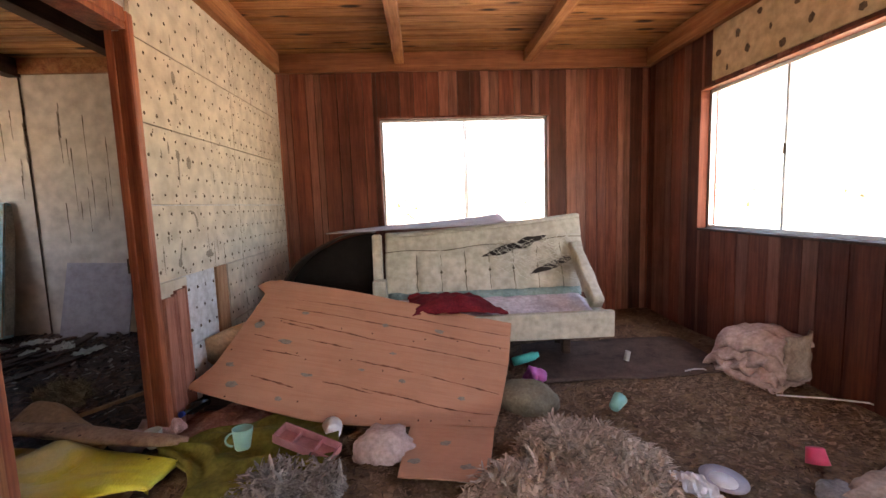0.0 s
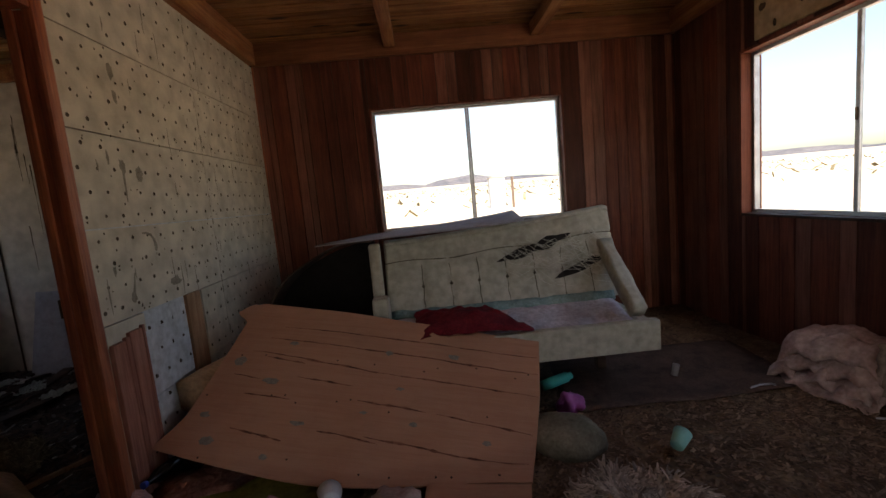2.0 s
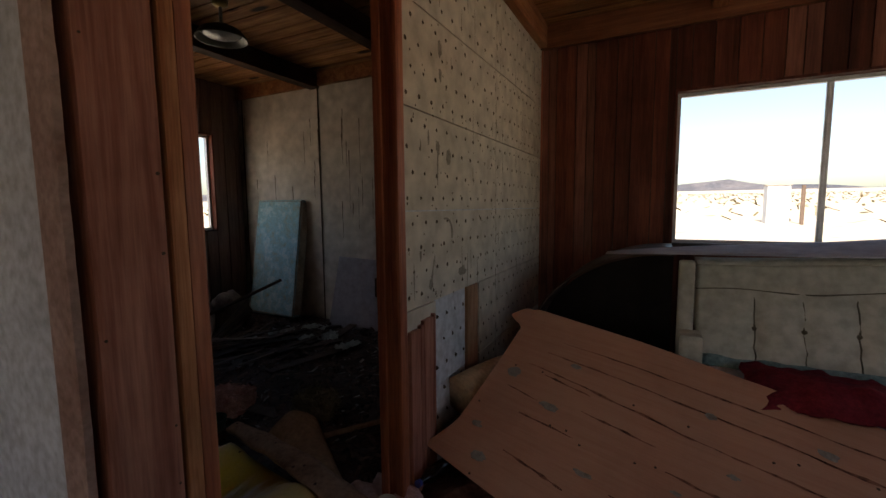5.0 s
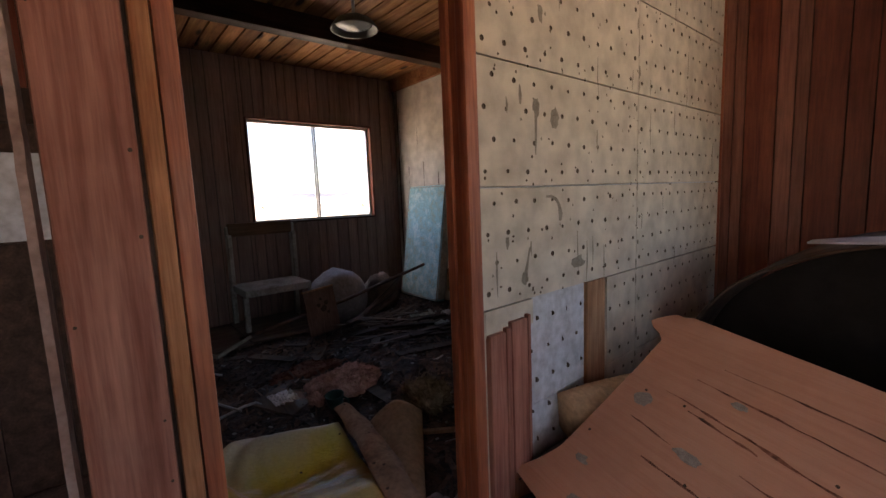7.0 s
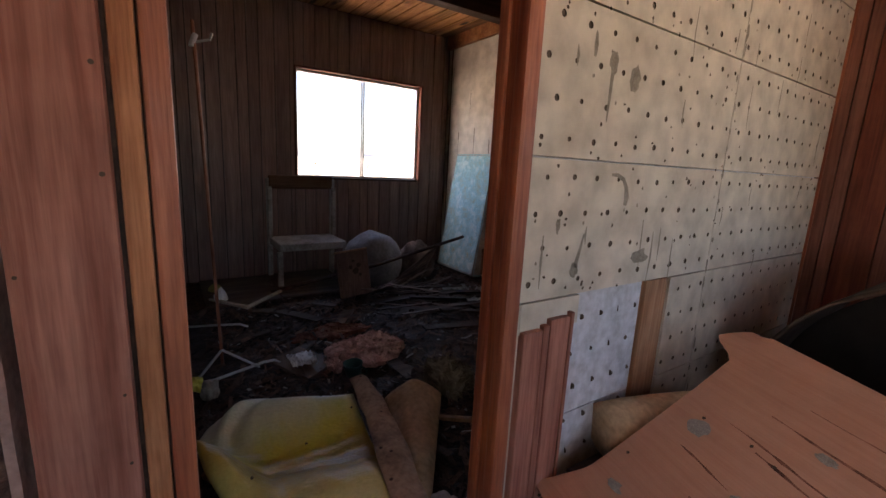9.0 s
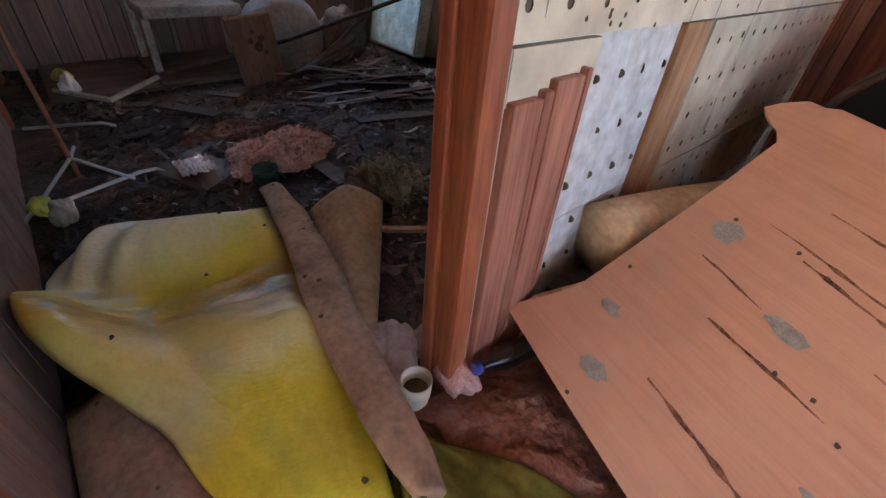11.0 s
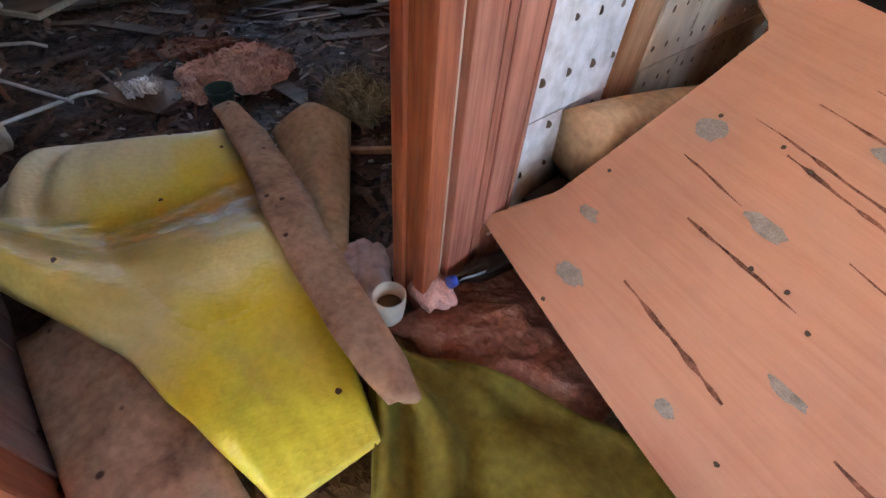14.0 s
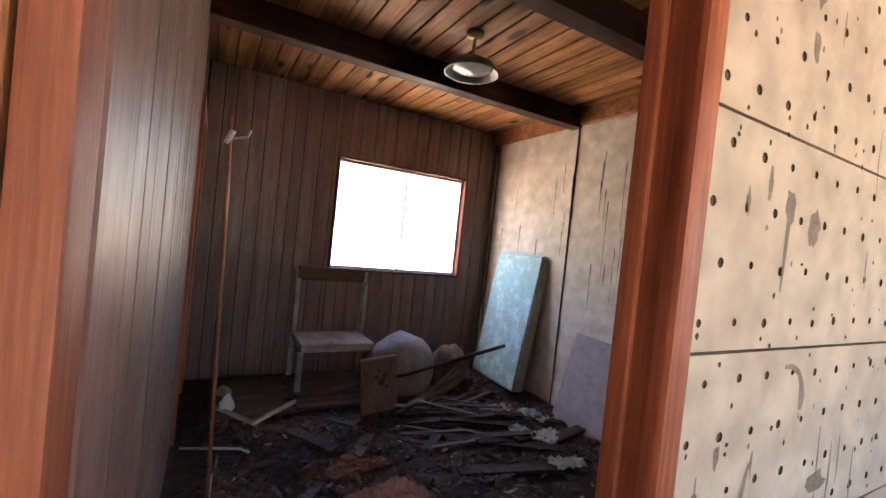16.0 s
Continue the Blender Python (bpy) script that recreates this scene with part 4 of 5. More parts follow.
part("rim", bm, plain("grey_glazed_rim", (0.36, 0.34, 0.38), 0.3, 0, 0.2), plate, smooth=True)
bm = bmesh.new()
lathe(bm, [(0.001, 0.0075), (0.07, 0.0085), (0.07, 0.0105), (0.001, 0.0095)], 32)
part("well", bm, WHITEPL, plate, "white centre of the plate", smooth=True)
bm = bmesh.new()
sheet(bm, 14, 12, lambda u, v: (1.15 + 0.12 * u + 0.02 * nz(v * 4, 1), 1.21 + 0.2 * v - 0.04 * u, 0.075 + 0.04 * abs(fractal(u * 3, v * 3, 2, 1, 3))), 0.002)
tagged(part("paper", bm, WHITEPL), "crumpled white paper scrap beside the plate", "paper")
MAGENTA = plain("magenta_film", (0.42, 0.10, 0.36), 0.3, 0, 0.3)
tagged(lump("wrapper", MAGENTA, None, (0.16, 0.12, 0.10), (0, 0, 0), 21, 0.45, m=pose(0.875, 2.46, 0.02)), "crumpled magenta plastic wrapper on the straw", "wrapper")
bm = bmesh.new()
lathe(bm, [(0.03, 0), (0.032, 0.05), (0.03, 0.16), (0.02, 0.17), (0.02, 0.19), (0.001, 0.19)], 18)
tagged(part("bottle", bm, TEALB, None, m=pose(0.77, 2.62, 0.10, 0, 80, 10), smooth=True), "turquoise plastic bottle lying under the sofa", "bottle")
for (x, y, l, a) in ((1.93, 2.42, 0.13, 8), (2.35, 1.95, 0.42, -20)):
    bm = bmesh.new()
    path_tube(bm, [(-l / 2, 0, 0), (0, 0.004, 0.004), (l / 2, 0, 0), (l / 2 + 0.008, -0.02, 0)], 0.005)
    tagged(part("rod", bm, ALU, None, m=pose(x, y, 0.062, 0, 0, a)), "thin white metal rod lying on the straw", "rod")
bm = bmesh.new()
tube(bm, (0, 0, 0), (0, 0, 0.07), 0.02, 14)
tagged(part("can", bm, ALU, None, m=pose(1.62, 2.72, 0.03, 0, 12, 0)), "small pale tin beside the sofa", "can")
tray = empty("tray", pose(-0.407, 1.735, 0.085, 8, 14, -18), "dirty pink plastic tray on the litter", "tray")
PINKTRAY = plain("dirty_pink_plastic", (0.48, 0.20, 0.20), 0.5, 0, 0.5)
part("base", boxes((-0.15, 0.15, -0.05, 0.05, 0, 0.006)), PINKTRAY, tray)
for d in ((-0.15, 0.15, -0.052, -0.044, 0, 0.045), (-0.15, 0.15, 0.044, 0.052, 0, 0.045), (-0.156, -0.148, -0.05, 0.05, 0, 0.045), (0.148, 0.156, -0.05, 0.05, 0, 0.045)):
    part("wall", boxes(d, bevel=0.003), PINKTRAY, tray)
for x in (-0.06, 0.05):
    part("divider", boxes((x, x + 0.006, -0.043, 0.043, 0.006, 0.035)), PINKTRAY, tray)
tagged(lump("pillow", PINKISH, None, (0.30, 0.26, 0.12), (0, 0, 0), 31, 0.30, m=pose(-0.045, 1.78, 0.0, 0, 0, -30)), "small dirty pink pillow under the plywood edge", "pillow")


# shaggy rugs: a mat with many strands
def shag(name, cx, cy, rx, ry, h, n, seed, mat, label):
    r = random.Random(seed)
    thing = empty(name, Matrix.Identity(4), label, "rug")
    bm = bmesh.new()

    def top(x, y):
        e = max(0, 1 - ((x - cx) / rx) ** 2 - ((y - cy) / ry) ** 2)
        return 0.03 + h * e ** 0.6 * (0.7 + 0.6 * fractal(x, y, seed, 3.5, 3))
    nseg = 26
    ring = [bm.verts.new((cx, cy, top(cx, cy)))]
    prev = None
    for k in range(1, 9):
        cur = []
        for i in range(nseg):
            a = i * math.tau / nseg
            q = k / 8 * (1 + 0.25 * nz(math.cos(a) * 2, math.sin(a) * 2, seed))
            x, y = cx + rx * q * math.cos(a), cy + ry * q * math.sin(a)
            cur.append(bm.verts.new((x, y, top(x, y) if k < 8 else 0.0)))
        for i in range(nseg):
            if prev:
                bm.faces.new((prev[i], cur[i], cur[(i + 1) % nseg], prev[(i + 1) % nseg]))
            else:
                bm.faces.new((ring[0], cur[i], cur[(i + 1) % nseg]))
        prev = cur
    part("backing", bm, mat, thing, smooth=True)
    bm = bmesh.new()
    for _ in range(n):
        a, q = r.uniform(0, math.tau), math.sqrt(r.random()) * 1.02
        q *= 1 + 0.25 * nz(math.cos(a) * 2, math.sin(a) * 2, seed)
        p = Vector((cx + rx * q * math.cos(a), cy + ry * q * math.sin(a), 0))
        p.z = top(p.x, p.y) - 0.004
        d = Vector((nz(p.x, p.y, seed, 4) + r.uniform(-0.35, 0.35), nz(p.y, p.x, seed + 5, 4) + r.uniform(-0.35, 0.35), 0.1)).normalized()
        l, w = r.uniform(0.03, 0.075), r.uniform(0.003, 0.007)
        side = d.cross(Vector((0, 0, 1))).normalized() * w
        pts = [p, p + d * l * 0.5 + Vector((0, 0, l * r.uniform(0.05, 0.3))), p + d * l + Vector((0, 0, l * r.uniform(-0.2, 0.2)))]
        v = [(bm.verts.new(c - side * s), bm.verts.new(c + side * s)) for c, s in zip(pts, (1, 1.1, 0.5))]
        bm.faces.new((v[0][0], v[0][1], v[1][1], v[1][0]))
        bm.faces.new((v[1][0], v[1][1], v[2][1], v[2][0]))
    tagged(part("wool_fringe", bm, mat, thing, "matted wool strands"), kind="stuff")
    return thing


SHAG = rough_stuff("matted_tan_wool", [(0.3, (0.40, 0.30, 0.23)), (0.7, (0.72, 0.61, 0.50))], 6, 0.95, 0.3, 0.005, island=True)
shag("shag_rug", 0.88, 1.50, 0.30, 0.40, 0.12, 5200, 2, SHAG, "matted tan shag rug crumpled on the straw")
shag("shag_rug", 0.62, 1.36, 0.3, 0.25, 0.09, 2200, 9, SHAG, "matted tan shag rug scrap rolled at the edge")
shag("shag_rug", -0.42, 1.48, 0.24, 0.22, 0.08, 2200, 5, rough_stuff("matted_grey_wool", [(0.3, (0.20, 0.17, 0.15)), (0.7, (0.48, 0.43, 0.38))], 10, 0.95, 0.3, 0.005, island=True), "matted grey shag rug scrap near the doorway")

# ---- doorway: foam, blankets ----
YELLOW = bpy.data.materials.new("yellow_stained_foam_cover")
YELLOW.use_nodes = True
nt = YELLOW.node_tree
b = nt.nodes["Principled BSDF"]
v, _ = place(nt, (1, 1, 1))
n1 = add(nt, "ShaderNodeTexNoise", Vector=v, Scale=3.4, Detail=6.0, Roughness=0.6, Distortion=0.8).outputs[0]
n2 = add(nt, "ShaderNodeTexNoise", Vector=v, Scale=60.0, Detail=5.0, Roughness=0.7).outputs[0]
geo = nt.nodes.new("ShaderNodeNewGeometry")
along = add(nt, "ShaderNodeSeparateXYZ", Vector=geo.outputs["Position"]).outputs[0]
along = math2(nt, 'ADD', along, math2(nt, 'MULTIPLY', math2(nt, 'SUBTRACT', n1, 0.5), 0.4))
band = math2(nt, 'DIVIDE', math2(nt, 'ADD', along, 2.45), 1.6)
c = ramp(nt, band, [(0.10, (0.62, 0.58, 0.47)), (0.24, (0.66, 0.58, 0.28)), (0.31, (0.66, 0.52, 0.06)), (0.42, (0.46, 0.28, 0.035)), (0.52, (0.64, 0.48, 0.13)), (0.62, (0.66, 0.55, 0.24)), (0.70, (0.74, 0.58, 0.045)), (0.84, (0.82, 0.78, 0.07)), (1.0, (0.82, 0.80, 0.16))])
c = mixed(nt, 0.35, c, ramp(nt, n1, [(0.34, (0.62, 0.48, 0.26)), (0.52, (1, 1, 1))]), 'MULTIPLY')
c = mixed(nt, 0.25, c, ramp(nt, n2, [(0.35, (0.6, 0.55, 0.45)), (0.6, (1, 1, 1))]), 'MULTIPLY')
nt.links.new(c, b.inputs["Base Color"])
nt.links.new(ramp(nt, n1, [(0.35, (0.45, 0.45, 0.45)), (0.65, (0.27, 0.27, 0.27))]), b.inputs["Roughness"])
mpv = add(nt, "ShaderNodeMapping", Vector=v, Scale=(85, 38, 50), Rotation=(0, 0, 0.45)).outputs[0]
wr = add(nt, "ShaderNodeTexNoise", Vector=mpv, Scale=1.0, Detail=4.0, Distortion=0.8).outputs[0]
crease = add(nt, "ShaderNodeTexVoronoi", Vector=mpv, Scale=1.3).outputs["Distance"]
bump(nt, b, mixed(nt, 0.55, wr, crease), 0.45, 0.006)
FOAM = rough_stuff("brown_aged_foam", [(0.3, (0.17, 0.095, 0.062)), (0.5, (0.38, 0.235, 0.15)), (0.75, (0.50, 0.34, 0.225))], 6, 0.9, 0.3, 0.008, spots=(16, 0.14, (0.07, 0.04, 0.03)))
OLIVE = rough_stuff("olive_blanket", [(0.3, (0.10, 0.085, 0.012)), (0.7, (0.25, 0.215, 0.04))], 5, 0.95, 0.5, 0.008)
FIBRE = rough_stuff("rusty_fibre_batt", [(0.3, (0.13, 0.050, 0.035)), (0.5, (0.25, 0.105, 0.07)), (0.72, (0.40, 0.24, 0.18))], 9, 0.95, 0.8, 0.015)
PINKFIB = rough_stuff("pink_insulation", [(0.3, (0.52, 0.25, 0.21)), (0.7, (0.80, 0.52, 0.46))], 14, 0.95, 0.8, 0.015)

LEFT = [(0.0, (-2.36, 1.59)), (0.1, (-2.28, 1.38)), (0.2, (-2.2, 1.285)), (0.45, (-1.85, 1.272)), (0.56, (-1.68, 1.275)), (0.65, (-1.51, 1.41)), (0.85, (-1.21, 1.465)), (1.0, (-0.97, 1.52))]
RIGHT = [(0.0, (-2.2, 1.955)), (0.3, (-1.86, 1.89)), (0.62, (-1.45, 1.835)), (0.85, (-1.22, 1.78)), (1.0, (-0.98, 1.70))]


def on_line(tab, t):
    return lerp_table([(a, Vector((p[0], p[1], 0))) for a, p in tab], t)


def yellow_top(u, v, lift=0.0):
    a = sum((on_line(LEFT, min(1, max(0, u + d))) for d in (-0.06, -0.03, 0, 0.03, 0.06)), Vector()) / 5
    a += Vector((0.012 * nz(u * 9, 1), 0.02 * fractal(u * 5, 2, 0, 1, 3), 0))
    p = a.lerp(on_line(RIGHT, u), v)
    e = min(1, 9 * min(u, 1 - u, v, 1 - v)) ** 0.6
    hump = 0.05 * math.exp(-((u - 0.10) / 0.10) ** 2) + 0.06 * math.exp(-((u - 0.55) / 0.09) ** 2) - 0.04 * math.exp(-((u - 0.34) / 0.09) ** 2)
    fan = math.exp(-((u - 0.16) / 0.12) ** 2) * max(0, 1 - v * 2.2)
    wave = 0.016 * fractal(u * 2.2, v * 1.6, 4, 1.4, 3) + 0.026 * fan * math.sin(v * 40 + u * 16 + 2 * nz(u * 4, v * 4, 3))
    wave += 0.009 * math.exp(-((u - 0.38) / 0.10) ** 2) * math.sin(u * 105 + v * 14 + 3 * nz(u * 5, v * 5, 6)) * (1 - 0.5 * v)
    climb = 0.20 * max(0, 1 - v * 2.8) ** 1.3 * math.exp(-((u - 0.47) / 0.14) ** 2)
    p.z = 0.075 + (hump + wave + 0.022) * e + climb + lift
    return p


foam_mat = empty("foam_mattress", Matrix.Identity(4), "yellow stained foam mattress slumped through the doorway", "mattress")
bm = bmesh.new()
sheet(bm, 110, 50, yellow_top, 0.03)
part("cover", bm, YELLOW, foam_mat, smooth=True)
bm = bmesh.new()
sheet(bm, 40, 20, lambda u, v: yellow_top(0.06 + 0.86 * u, 0.06 + 0.86 * v, -0.07), 0.045)
part("core", bm, FOAM, foam_mat, "brown foam showing under the cover", smooth=True)
for k, (u, v) in enumerate(((0.92, 0.8), (0.3, 0.6), (0.16, 0.93), (0.55, 0.2), (0.1, 0.7))):
    oval(foam_mat, "tuft", HOLE, yellow_top(u, v, 0.0025), (1, 0, 0), (0, 1, 0), 0.008, 0.006, k)
for k in range(4):
    oval(foam_mat, "stitch_slit", HOLE, yellow_top(0.045, 0.68 + 0.065 * k, 0.003), (1, 0, 0.1), (0, 1, 0), 0.02, 0.003, k)
bm = bmesh.new()
sheet(bm, 60, 6, lambda u, v: (-2.21 + 1.22 * u + 0.03 * (v - 0.5) * (1 if u > 0.9 else 0.4), 1.972 - 0.215 * u - 0.03 * max(0, u - 0.75) + 0.012 * math.sin(u * 7) + (0.086 + 0.036 * math.sin(math.pi * u) + 0.018 * nz(u * 9, 2)) * (1 - max(0, u - 0.94) * 6) * (v - 0.4), 0.155 + 0.02 * math.exp(-((u - 0.5) / 0.2) ** 2) - 0.02 * u + 0.014 * math.sin(math.pi * v) + 0.008 * nz(u * 7, v * 2)), 0.02)
tagged(part("foam_strip", bm, FOAM, smooth=True), "long ragged strip of brown foam across the mattress edge", "foam strip")
bm = bmesh.new()
sheet(bm, 30, 18, lambda u, v: (-2.04 + 0.60 * u + (0.10 - 0.06 * u) * (v - 0.5), 2.205 - 0.30 * u + (0.27 - 0.22 * u) * (v - 0.5), 0.05 + (0.115 - 0.09 * u) * math.sin(math.pi * (0.08 + 0.84 * v)) + 0.012 * nz(u * 4, v * 3)), 0.022)
tagged(part("foam_piece", bm, rough_stuff("tan_foam", [(0.3, (0.36, 0.21, 0.11)), (0.7, (0.55, 0.36, 0.21))], 5, 0.9, 0.2, 0.005), smooth=True), "tan foam wedge curled on the muck", "foam")
bm = bmesh.new()
sheet(bm, 22, 16, lambda u, v: (-1.66 + 0.66 * u, 1.262 + 0.22 * v, 0.055 + 0.025 * math.sin(math.pi * v) * (1 - u * 0.6) + 0.012 * fractal(u * 3, v * 3, 6, 1, 3)), 0.015)
tagged(part("foam_sheet", bm, FOAM, smooth=True), "brown stained foam sheet under the yellow mattress", "foam")


def olive_top(u, v):
    x = -1.12 + 0.84 * u
    far = 1.84 + 0.50 * (x + 1.12) + 0.03 * math.sin(u * 7)
    near = 1.42 + 0.36 * max(0, 1 - (x + 1.12) / 0.3) ** 0.5
    return (x + 0.03 * nz(v * 4, 2), near + (far - near) * v, 0.055 + 0.035 * abs(fractal(u * 2.2, v * 2.6, 11, 1.2, 3)) + 0.026 * math.sin(v * 9 + u * 3) ** 2)


bm = bmesh.new()
sheet(bm, 44, 36, olive_top, 0.014)
tagged(part("blanket", bm, OLIVE, smooth=True), "crumpled olive green blanket on the floor by the doorway", "blanket")
bm = bmesh.new()
sheet(bm, 60, 48, lambda u, v: (-1.19 + 0.47 * u, 1.88 + 0.36 * v + 0.12 * u + 0.03 * nz(u * 6, 4), 0.03 + 0.05 * math.sin(math.pi * u) * math.sin(math.pi * v) ** 0.6 + 0.035 * abs(fractal(u * 2.4, v * 2.4, 13, 1.3, 6))), 0.03)
tagged(part("fibre_batt", bm, FIBRE, smooth=True), "rusty brown fibre insulation batt under the plywood", "insulation")
c = cup("cup", pose(-1.215, 1.905, 0.035, 0, 0, 0), 0.039, 0.085, CREAMCUP, "cream cup half full standing by the jamb", "cup", False, 1.02)
bm = bmesh.new()
lathe(bm, [(0.001, 0.045), (0.035, 0.045), (0.034, 0.047), (0.001, 0.047)], 20)
part("liquid", bm, plain("brown_liquid", (0.16, 0.12, 0.07), 0.1), c, "brown liquid")
tagged(lump("rag", PINKFIB, None, (0.13, 0.1, 0.09), (0, 0, 0), 41, 0.25, m=pose(-1.195, 2.02, 0.03)), "pink fibre scrap at the foot of the jamb", "insulation")
bottle = empty("bottle", pose(-1.142, 2.03, 0.135, 84, 0, -8), "dark brown glass bottle lying at the jamb", "bottle")
bm = bmesh.new()
lathe(bm, [(0.03, -0.2), (0.032, -0.18), (0.032, -0.08), (0.014, -0.035), (0.012, 0.0), (0.001, 0.0)], 20)
part("body", bm, plain("dark_bottle_glass", (0.012, 0.008, 0.006), 0.08, 0, 0.0), bottle, smooth=True)
bm = bmesh.new()
lathe(bm, [(0.0145, -0.012), (0.0155, 0.001), (0.0155, 0.006), (0.001, 0.008)], 16)
part("cap", bm, plain("blue_cap", (0.05, 0.09, 0.45), 0.35, 0.3), bottle, "blue metal cap")
bm = bmesh.new()
sheet(bm, 8, 8, lambda u, v: (-1.36 + 0.1 * u, 1.98 + 0.07 * v, 0.06 + 0.05 * v + 0.01 * nz(u * 3, v * 3)), 0.004)
tagged(part("paper", bm, PINKISH), "small pinkish card scrap by the cup", "paper")
tagged(lump("rag", PINKISH, None, (0.22, 0.13, 0.08), (0, 0, 0), 45, 0.3, m=pose(-1.365, 1.95, 0.015, 0, 0, -30)), "pinkish torn cloth beside the foam strip", "cloth")
# rolled foam behind the plywood
bm = bmesh.new()
path_tube(bm, [(-1.16, 2.46, 0.33), (-1.12, 2.58, 0.34), (-1.06, 2.76, 0.34), (-1.0, 2.95, 0.33)], 0.095, 16)
tagged(part("foam_roll", bm, rough_stuff("pale_tan_foam", [(0.3, (0.46, 0.29, 0.16)), (0.7, (0.66, 0.46, 0.28))], 5, 0.9, 0.3, 0.008), smooth=True), "tan foam roll wedged behind the plywood", "foam roll")
tagged(part("wood_block", boxes((-1.17, -1.02, 2.3, 3.0, 0.02, 0.235), bevel=0.004), DARKWOOD), "dark timber block under the foam roll", "timber")
bm = boxes((-0.01, 0.01, -0.3, 0.3, -0.01, 0.012))
tagged(part("stick", bm, STUD, None, m=pose(-1.1, 2.36, 0.25, 20, 0, -35)), "pale wooden stick leaning by the wall", "stick")

# ---- bedroom things ----
BLUETICK = rough_stuff("stained_blue_ticking", [(0.30, (0.44, 0.40, 0.22)), (0.40, (0.42, 0.55, 0.52)), (0.50, (0.34, 0.60, 0.66)), (0.60, (0.60, 0.74, 0.73)), (0.75, (0.40, 0.60, 0.62))], 9, 0.85, 0.3, 0.006)
CREAMSIDE = rough_stuff("dirty_cream_side", [(0.3, (0.30, 0.26, 0.20)), (0.7, (0.52, 0.48, 0.40))], 5)
PALECHAIR = rough_stuff("flaking_grey_paint", [(0.3, (0.18, 0.15, 0.12)), (0.5, (0.42, 0.39, 0.36)), (0.75, (0.55, 0.53, 0.50))], 6, 0.7)
COPPER = plain("copper_rod", (0.30, 0.12, 0.07), 0.4, 0.7, 0.4)
CHROME = plain("worn_chrome", (0.6, 0.6, 0.6), 0.25, 0.9, 0.3)
GREYPL = rough_stuff("grey_plastic", [(0.3, (0.20, 0.19, 0.20)), (0.7, (0.36, 0.35, 0.37))], 4, 0.6, 0.1, 0.004)
mattress = empty("mattress", pose(-3.85, 3.93, 0.06, -9, 0, 0), "narrow stained blue mattress leaning on the cream wall", "mattress")
part("pad", boxes((-0.70, 0.0, 0.0, 0.13, 0.0, 1.32), bevel=0.03), BLUETICK, mattress, smooth=False)
part("side_band", boxes((-0.02, 0.004, 0.018, 0.112, 0.03, 1.29), bevel=0.006), rough_stuff("cream_mattress_band", [(0.3, (0.44, 0.39, 0.31)), (0.7, (0.66, 0.61, 0.52))], 6), mattress, "dirty cream side band")
for y in (0.006, 0.124):
    bm = bmesh.new()
    path_tube(bm, [(-0.69, y, 0.02), (-0.69, y, 1.3), (-0.01, y, 1.3), (-0.01, y, 0.02), (-0.69, y, 0.02)], 0.009)
    part("piping", bm, CREAMSIDE, mattress)
tagged(part("leaning_panel", boxes((0, 0.62, 0, 0.012, 0, 0.74), bevel=0.002), PALEBOARD, None, m=pose(-3.36, 3.96, 0.03, -13, 3, 4)), "pale grey panel leaning against the bedroom wall", "panel")

chair = empty("chair", pose(-4.52, 2.38, 0.02, 0, 0, 0), "battered wooden armchair frame with flaking paint", "chair")
part("seat", boxes((-0.22, 0.26, -0.31, 0.31, 0.36, 0.43), bevel=0.012), PALECHAIR, chair)
part("top_rail", boxes((-0.2, -0.16, -0.31, 0.31, 0.90, 1.03), bevel=0.015), wood("chair_rail", (0.13, 0.06, 0.03), (0.3, 0.16, 0.09), "y"), chair, "bare brown top rail")
for y in (-0.33, 0.29):
    part("back_post", boxes((-0.21, -0.165, y, y + 0.045, 0.0, 1.0), bevel=0.006), PALECHAIR, chair)
    part("leg", boxes((0.22, 0.265, y, y + 0.045, 0.0, 0.36), bevel=0.006), PALECHAIR, chair)
    part("arm_post", boxes((-0.16, -0.12, y + 0.002, y + 0.042, 0.43, 0.92), bevel=0.008), PALECHAIR, chair)
tagged(lump("tub", GREYPL, None, (0.5, 0.70, 0.52), (0, 0, 0), 3, 0.10, m=pose(-4.3, 2.98, 0.0, 0, 0, 15)), "grey plastic tub tipped on its side in the rubble", "tub")
book = empty("cupboard_door", pose(-3.78, 2.60, 0.05, 4, -8, 6), "small brown cupboard door with dark blotches, propped upright", "cupboard door")
part("panel", boxes((-0.012, 0.012, -0.15, 0.15, 0.0, 0.40), bevel=0.003), wood("brown_door_panel", (0.22, 0.12, 0.09), (0.36, 0.21, 0.16), "z"), book)
part("edge_band", boxes((-0.014, 0.014, -0.152, 0.152, 0.395, 0.41), bevel=0.002), STUD, book, "pale worn top edge")
for k, (y, z, s) in enumerate(((0.02, 0.22, 0.03), (-0.03, 0.26, 0.02), (0.05, 0.27, 0.022), (0.0, 0.31, 0.015), (0.06, 0.18, 0.016))):
    oval(book, "blotch", HOLE, (0.0138, y, z), (0, 1, 0), (0, 0, 1), s, s * 0.9, k)
bm = bmesh.new()
path_tube(bm, [(-4.1, 1.95, 0.07), (-3.95, 2.9, 0.27), (-3.80, 3.75, 0.52)], 0.016)
tagged(part("pole", bm, DARKWOOD), "dark wooden pole lying slanted over the rubble", "pole")

